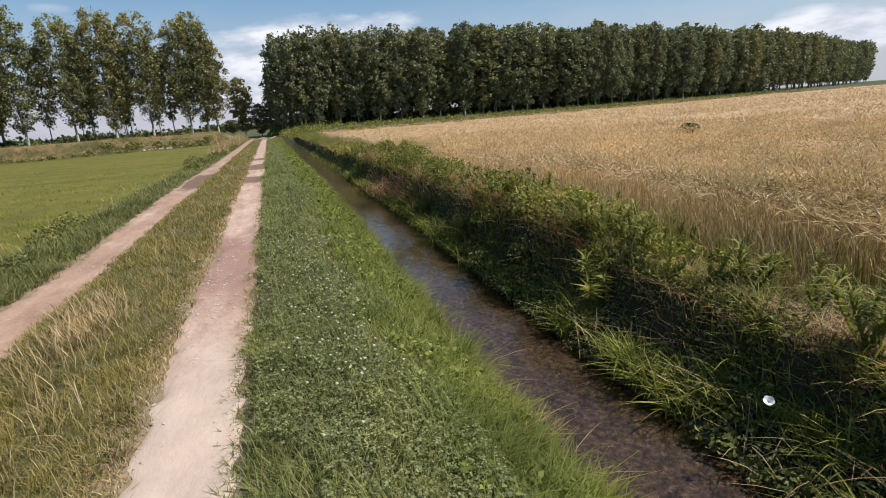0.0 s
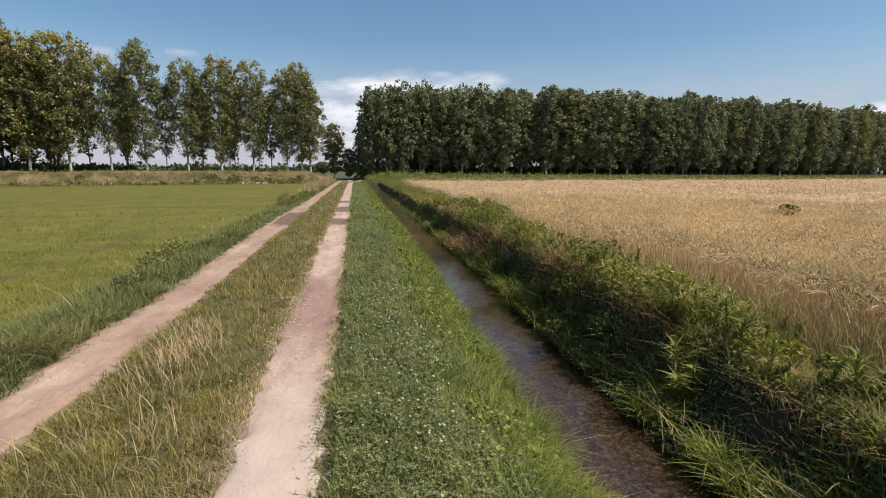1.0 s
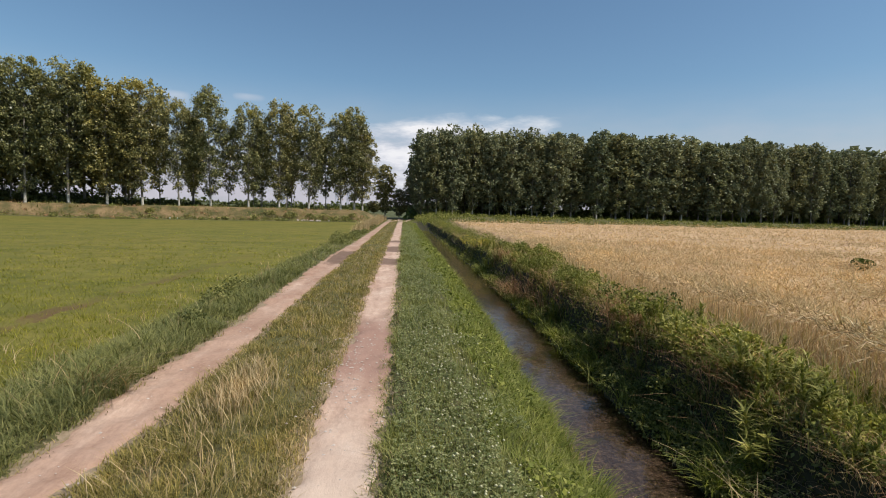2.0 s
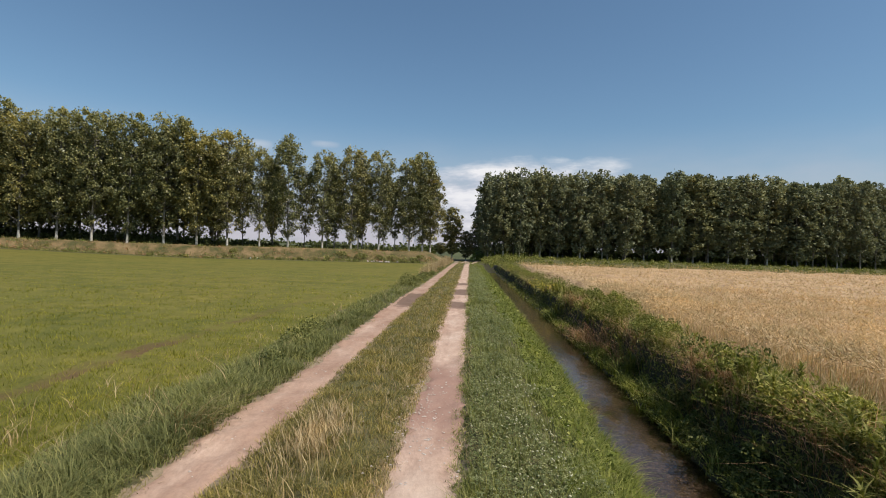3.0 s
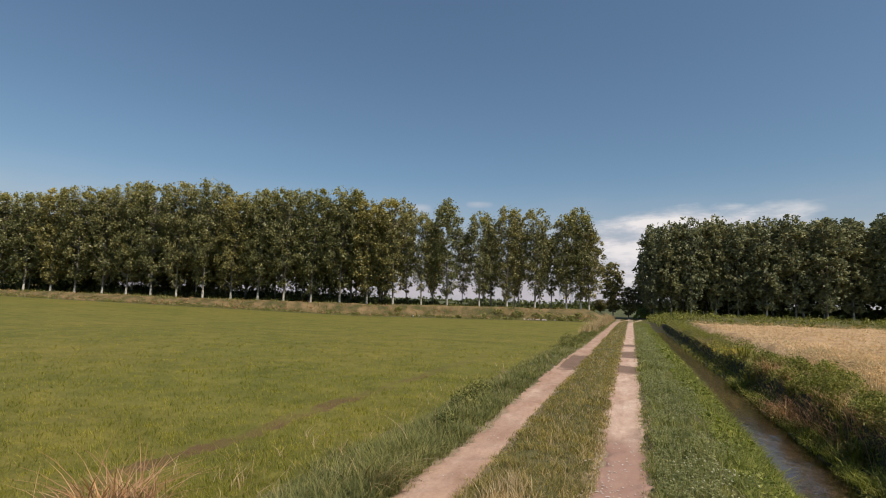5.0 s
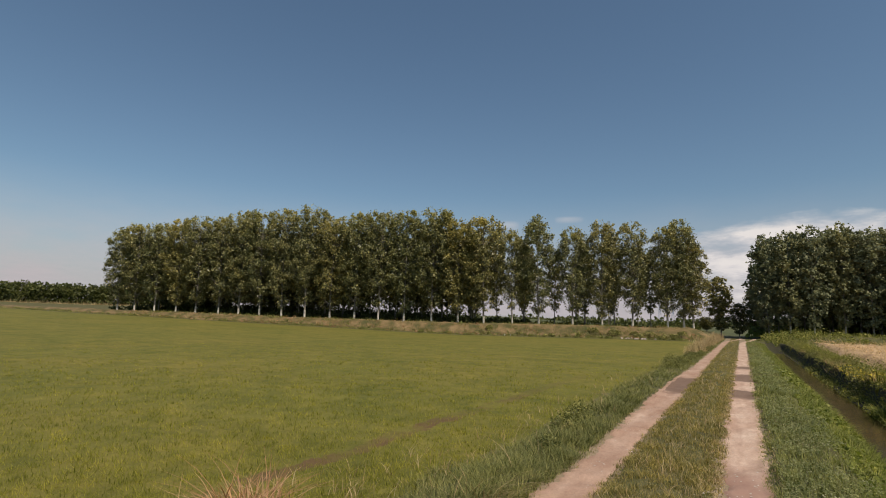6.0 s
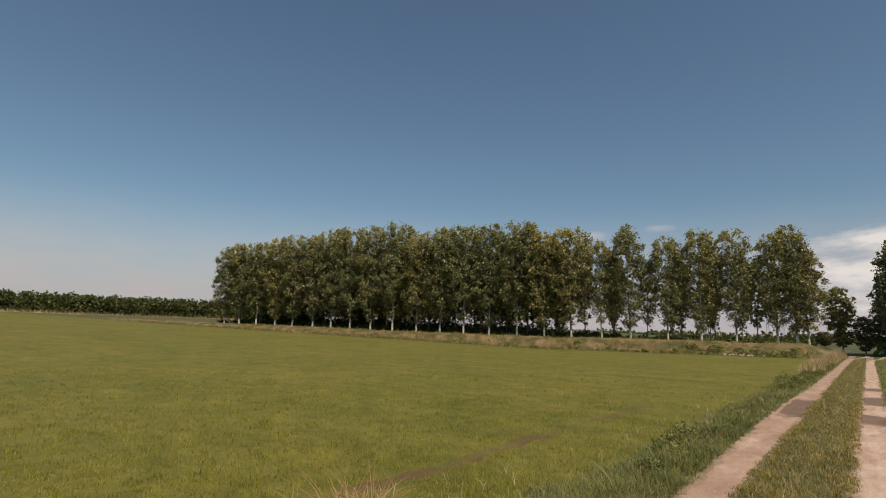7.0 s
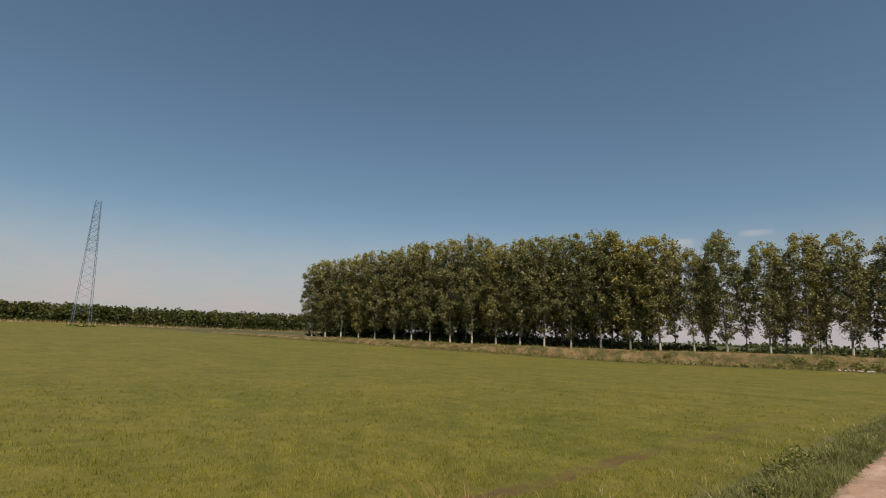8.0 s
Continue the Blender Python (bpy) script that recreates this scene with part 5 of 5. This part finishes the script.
def wheat(x, y, thick, leaf=True):
    """Stalks with nodding ears and awns."""
    n = len(x)
    z = ground_z(x, y)
    h = (0.62 + 0.16 * rng.random(n)) * (0.76 + 0.3 * vnoise(x, y, 1.3) + 0.2 * vnoise(x, y, 4.0)) * (1 - 0.6 * dent(x, y))
    turn = rng.normal(size=n) * 1.9 + math.pi * 0.85
    lean = 0.04 + 0.24 * rng.random(n)
    P = np.stack([x, y, z], -1)
    w = 0.0036 * thick
    sets = [blade_arrays(P, h, w, turn, lean, 2)]
    d = np.stack([np.cos(turn), np.sin(turn), 0 * turn], -1)
    tip = P + d * (lean * h)[:, None]
    tip[:, 2] += h * (1 - 0.32 * lean)
    droop = -0.6 + 1.9 * rng.random(n)
    ear = d * np.cos(droop)[:, None]
    ear[:, 2] += np.sin(droop)
    L = (0.075 + 0.03 * rng.random(n)) * np.sqrt(thick)
    q = np.stack([-np.sin(turn), np.cos(turn), 0 * turn], -1)
    r = np.cross(ear, q)
    R = 0.0068 * thick
    base, mid, end = tip - ear * (L * 0.1)[:, None], tip + ear * (L * 0.4)[:, None], tip + ear * L[:, None]
    ring = [mid + (q * math.cos(a) + r * math.sin(a)) * R[:, None] for a in (0, 2.094, 4.189)]
    V = np.stack([base, *ring, end], 1).reshape(-1, 3)
    f = np.array([0, 2, 1, 0, 3, 2, 0, 1, 3, 4, 1, 2, 4, 2, 3, 4, 3, 1])
    sets.append((V, (f[None] + (np.arange(n) * 5)[:, None]).reshape(-1), np.full(6 * n, 3)))
    # awns: long pale bristles fanning out past the ear
    for sgn, rise in ((-1, 0.0), (1, 0.0), (0, 1.0)):
        a = mid + q * (R * sgn * 0.5)[:, None]
        b = end + ear * (L * (0.9 + 0.5 * rng.random(n)))[:, None] + q * (0.024 * sgn * np.sqrt(thick))[:, None]
        b[:, 2] += 0.02 * rise * np.sqrt(thick) - 0.012
        w = ear * 0.028 + (r if sgn else q) * (0.0028 * thick)[:, None]
        V = np.stack([a, a + w, b], 1).reshape(-1, 3)
        sets.append((V, np.arange(3 * n), np.full(n, 3)))
    if leaf:
        k = rng.random(n) < 0.6
        Q = P[k].copy()
        Q[:, 2] += h[k] * (0.25 + 0.4 * rng.random(k.sum()))
        sets.append(blade_arrays(Q, 0.14 + 0.1 * rng.random(k.sum()), 0.007 * thick[k], rng.random(k.sum()) * 6.28, 0.6 + 0.8 * rng.random(k.sum()), 2))
    return join_arrays(*sets)


# along the field's edge, then deeper in, then far out
x, y = scatter(4.6, 7.2, 0.3, 24, 13000, 3.0, 1.1)
x, y = keep(x, y, (x > wheat_front(y) - 0.1 + 0.35 * vnoise(x, y, 1.0)) & (x < wheat_front(y) + 1.7))
stuff("wheat", wheat(x, y, 1 + np.hypot(x, y) / 40), M_WHEAT, "ripe golden wheat along the field's edge", "wheat")
x, y = fan(8, 80, 5.5, 26, 34000)
x, y = keep(x, y, x > wheat_front(y) + 0.6)
stuff("wheat", wheat(x, y, 1 + np.hypot(x, y) / 34), M_WHEAT, "ripe golden wheat with nodding ears", "wheat")
x, y = fan(3, 62, 20, 130, 22000)
x, y = keep(x, y, (x > wheat_front(y) + 0.3) & (y < wheat_edge(x)))
stuff("wheat", wheat(x, y, 1 + np.hypot(x, y) / 26, False), M_WHEAT, "distant ripe wheat", "wheat")
x, y = scatter(4.4, 5.8, 1.0, 30, 1500, 3.0, 1.0)
x, y = keep(x, y, vnoise(x, y, 1.2) > 0.42)
x, y = tufted(x, y, 5, 0.06)
grass("green_grass", x, y, (0.2, 0.42), 0.005, (0.1, 0.7), M_WEED, "green grass growing among the wheat's edge", segs=3)
x, y = scatter(4.0, 6.0, 0.6, 26, 5200, 3.0, 1.0)
x, y = keep(x, y, (np.abs(x - wheat_front(y) + 0.12) < 0.3) & (vnoise(x, y, 0.8) > 0.34))
x, y = tufted(x, y, 4, 0.06)
pale = vnoise(y, x, 0.6) > 0.42
grass("dry_grass", *keep(x, y, pale), (0.25, 0.62), 0.0046, (0.1, 0.6), M_STRAW, "pale dry grass standing before the wheat", segs=3)
grass("green_grass", *keep(x, y, ~pale), (0.2, 0.5), 0.0048, (0.1, 0.7), M_WEED_LIT, "light green grass standing before the wheat", segs=3)
pts = [(15.75 + rng.normal() * 0.16, 16.4 + rng.normal() * 0.12, 0.24 + 0.2 * rng.random(), 0.14 + 0.1 * rng.random()) for n in range(9)]
stuff("dark_weeds", scrub(pts, 1, 2600, 0.05), M_WEED_DARKENED, "dark clump of weeds in the wheat", "weeds")


# ---------------------------------------------------------------- stones and clods
def pebbles(x, y, size, lift=0.0):
    n = len(x)
    D = np.array([[1, 0, 0], [0.3, 0.9, 0], [-0.8, 0.6, 0], [-0.8, -0.6, 0], [0.3, -0.9, 0], [0.1, 0.1, 0.6]], float)
    turn = rng.random(n) * 6.28
    c, s = np.cos(turn), np.sin(turn)
    Q = D[None] * (0.7 + 0.6 * rng.random((n, 6, 1)))
    X = (Q[..., 0] * c[:, None] - Q[..., 1] * s[:, None]) * size[:, None] + x[:, None]
    Y = (Q[..., 0] * s[:, None] + Q[..., 1] * c[:, None]) * size[:, None] * 0.8 + y[:, None]
    Z = Q[..., 2] * size[:, None] + (ground_z(x, y) + 0.028 + lift)[:, None]
    f = np.array([0, 1, 5, 1, 2, 5, 2, 3, 5, 3, 4, 5, 4, 0, 5])
    return np.stack([X, Y, Z], -1).reshape(-1, 3), (f[None] + (np.arange(n) * 6)[:, None]).reshape(-1), np.full(5 * n, 3)


x = np.concatenate([-0.05 + 0.17 * rng.normal(size=260), -0.18 + 0.6 * rng.random(240), -1.9 + 0.45 * rng.random(160)])
y = np.concatenate([6.3 + 0.9 * rng.normal(size=260), 1.0 + 16 * rng.random(240), 2.0 + 16 * rng.random(160)])
stuff("pebbles", pebbles(x, y, 0.005 + 0.013 * rng.random(len(x)) ** 2), M_STONE, "pale pebbles and clods on the dirt track", "pebbles")


def rubble(x, y, n):
    """A heap of broken stone blocks on the bank."""
    heap = tagged(new("rubble_heap"), "small heap of pale broken stones on the bank", "rubble")
    heap.location = (x, y, float(ground_z(x, y)))
    for k in range(n):
        bm = bmesh.new()
        bmesh.ops.create_icosphere(bm, subdivisions=1, radius=0.09 + 0.1 * rng.random())
        for v in bm.verts:
            v.co *= 0.75 + 0.5 * rng.random()
            v.co.z *= 0.7
        me = bpy.data.meshes.new("stone")
        bm.to_mesh(me)
        bm.free()
        me.materials.append(M_STONE)
        st = part("stone", me, heap)
        px_, py_ = rng.normal() * 1.4, rng.normal() * 0.4
        st.location = (px_, py_, float(ground_z(x + px_, y + py_)) - heap.location.z + 0.1)
    return heap


rubble(-12.6, 73.2, 16)
for sx, sy in ((-29.2, 69.2), (-28.4, 69.4)):
    bm = bmesh.new()
    bmesh.ops.create_icosphere(bm, subdivisions=2, radius=0.12)
    for v in bm.verts:
        v.co *= 0.8 + 0.4 * rng.random()
    me = bpy.data.meshes.new("white_stone")
    bm.to_mesh(me)
    bm.free()
    me.materials.append(M_PETAL)
    ob = tagged(new("white_stone", me), "white stone lying at the foot of the bank", "stone", "white stones")
    ob.location = (sx, sy, float(ground_z(sx, sy)) + 0.1)

# shrubs and dry grass on the bank
pts = []
for az, d, r in ((-24.4, 72, 0.9), (-25.2, 72, 0.8), (-15.2, 73, 0.9), (-13.7, 73, 1.0), (-11.7, 73.5, 1.0), (-11.2, 74, 0.9), (-9.3, 75, 1.0), (-8.3, 75, 1.1), (-7.2, 76, 1.0), (-6.0, 76, 0.8), (-5.0, 77, 0.8), (-18.5, 73, 0.6), (-32, 73, 0.6), (-29, 72.5, 0.6)):
    ta = math.tan(radians(az))
    yy = (82 - 3.2 - 1.6 * rng.random()) / (1 - 0.28 * ta)
    xx = yy * ta
    for k in range(3):
        pts.append((xx + rng.normal() * 0.5, yy + rng.normal() * 0.4, float(ground_z(xx, yy)), r * (0.6 + 0.3 * rng.random())))
stuff("bank_bushes", scrub(pts, 1, 5200, 0.17), M_BUSH, "low green bushes on the earth bank", "bushes")
bxr = -95 + 91 * rng.random(13000)
off = -4.6 + 4.5 * rng.random(13000)
byr = 82 + 0.28 * bxr + off * 1.0385
grass("bank_dry_grass", bxr, byr, (0.12, 0.38), 0.02, (0.2, 1.0), M_BANKGRASS, "dry brown grass covering the earth bank", "dry grass", grow=60)
gsel = vnoise(bxr, byr, 3.0) + 0.45 * (off < -3.3) > 0.5
grass("bank_green_grass", bxr[gsel] + 0.3, byr[gsel], (0.2, 0.6), 0.03, (0.2, 1.0), M_VERGE, "green grass on the earth bank", "grass", grow=45)
for mt, nn, rr, lab in ((M_MEDIAN, 260, 0.35, "olive tufts"), (M_RUST, 200, 0.3, "brown dead tufts"), (M_UNDER, 90, 0.4, "green weeds")):
    pts = []
    for n in range(nn):
        xx = -95 + 90 * rng.random()
        yy = 82 + 0.28 * xx + 1.0385 * (-5.2 + 5.0 * rng.random())
        pts.append((xx, yy, float(ground_z(xx, yy)) + 0.1, rr * (0.5 + rng.random())))
    stuff("bank_tufts", scrub(pts, 1, nn * 26, 0.15, 0.4), mt, lab + " scattered over the earth bank", "tufts")
pts = []
for n in range(420):
    xx = -120 + 115 * rng.random()
    yy = 82 + 0.28 * xx + 1.0385 * (-5.6 + 1.9 * rng.random())
    pts.append((xx, yy, float(ground_z(xx, yy)) + 0.05, 0.3 * (0.6 + rng.random())))
stuff("bank_foot_grass", scrub(pts, 1, 11000, 0.16, 0.4), M_VERGE, "dark green grass along the foot of the earth bank", "grass")
# pale dry strip below the hedge
u = rng.random(5000)
hx, hy = -143 - 42 * u + 4 * rng.random(5000), 106 - 135 * u
grass("hedge_dry_grass", hx, hy, (0.4, 1.1), 0.06, (0.1, 0.8), M_STRAW, "pale dry grass along the hedge's foot", "dry grass", grow=400)


# ---------------------------------------------------------------- lattice mast and far buildings
def strut(a, b, r):
    """A square bar from a to b."""
    return tube(np.array([a, (np.array(a) + np.array(b)) / 2, b], float), [r, r, r], 4)


def lattice_mast(x, y, height, base, top, thick, label):
    ob = tagged(new("lattice_mast"), label, "mast")
    ob.location = (x, y, float(ground_z(x, y)) - 0.3)
    def corner(k, t):
        s = (base + (top - base) * t ** 0.9) / 2
        return np.array([(-1, 1, 1, -1)[k] * s, (-1, -1, 1, 1)[k] * s, height * t])
    for k in range(4):
        part("leg", mesh_from("leg", *strut(corner(k, 0), corner(k, 1), thick), M_STEEL), ob)
    levels = np.concatenate([np.linspace(0.1, 0.6, 10), np.linspace(0.64, 1.0, 9)])
    for n, (t0, t1) in enumerate(zip(levels[:-1], levels[1:])):
        bars = []
        for k in range(4):
            j = (k + 1) % 4
            bars.append(strut(corner(k, t1 if (n < 9) else t0), corner(j, t0 if (n < 9) else t1), thick * 0.6))
            if n >= 9:
                bars.append(strut(corner(k, t1), corner(j, t0), thick * 0.6))
            if n >= 9 and n % 2 == 1:
                bars.append(strut(corner(k, t0), corner(j, t0), thick * 0.8))
        part("brace", mesh_from("brace", *join_arrays(*bars), M_STEEL), ob)
    return ob


lattice_mast(-148.4, 19.5, 30.8, 3.6, 1.15, 0.045, "tall slender blue-grey steel lattice mast in the field")
for mx_, my_, hh_ in ((-126, 560, 24), (-74, 585, 21), (-63, 600, 19)):
    lattice_mast(mx_, my_, hh_, 3.6, 0.9, 0.07, "distant hazy steel lattice mast")
pts = [(-147.8 + rng.normal() * 2.2, 19.9 + rng.normal() * 1.4, 3.2, 0.7) for n in range(14)]
pts = [(p[0], p[1], float(ground_z(p[0], p[1])), p[3]) for p in pts]
stuff("mast_scrub", scrub(pts, 1, 900, 0.4), M_BUSH, "patch of green scrub round the mast's foot", "scrub")


def house(x, y, w, d, h, turn):
    ob = tagged(new("house"), "small distant farmhouse with pale walls and red roof", "house")
    ob.matrix_basis = pose(x, y, float(ground_z(x, y)) - 0.5, 0, 0, turn)
    V = np.array([(-w, -d, 0), (w, -d, 0), (w, d, 0), (-w, d, 0), (-w, -d, h), (w, -d, h), (w, d, h), (-w, d, h), (-w, 0, h + d * 0.6), (w, 0, h + d * 0.6)], float)
    part("wall", mesh_from("wall", V, np.array([0, 1, 5, 4, 2, 3, 7, 6, 1, 2, 6, 9, 5, 3, 0, 4, 8, 7]), np.array([4, 4, 5, 5]), M_PLASTER), ob)
    e, k = 0.5, 0.25
    for sgn in (-1, 1):
        lo, hi = np.array([0, sgn * (d + e), h - e * 0.6]), np.array([0, 0, h + d * 0.6])
        R = np.array([(-w - e, lo[1], lo[2]), (w + e, lo[1], lo[2]), (w + e, 0, hi[2]), (-w - e, 0, hi[2])])
        R = np.concatenate([R + [0, 0, 0.03], R + [0, 0, 0.03 + k]])
        part("roof", mesh_from("roof", R, np.array([0, 1, 2, 3, 4, 5, 6, 7, 0, 1, 5, 4, 1, 2, 6, 5, 3, 0, 4, 7]), np.full(5, 4), M_TILE), ob)
    bm = bmesh.new()
    bmesh.ops.create_cube(bm, size=1.0)
    win = bpy.data.meshes.new("window")
    bm.to_mesh(win)
    bm.free()
    win.materials.append(M_STEEL)
    for wx in (-0.5, 0.5):
        o = part("window", win, ob)
        o.location, o.scale = (wx * w, -d, h * 0.55), (1.0, 0.1, 1.3)
    return ob


house(-300, 18, 6, 4, 5, 100)

x = 3 + 125 * rng.random(9000) ** 1.5
y = wheat_edge(x) + 0.6 + 27 * rng.random(9000)
grass("verge_sward", x, y, (0.25, 0.6), 0.05, (0.2, 1.0), M_WEED, "rough green grass between wheat and plantation", grow=300)
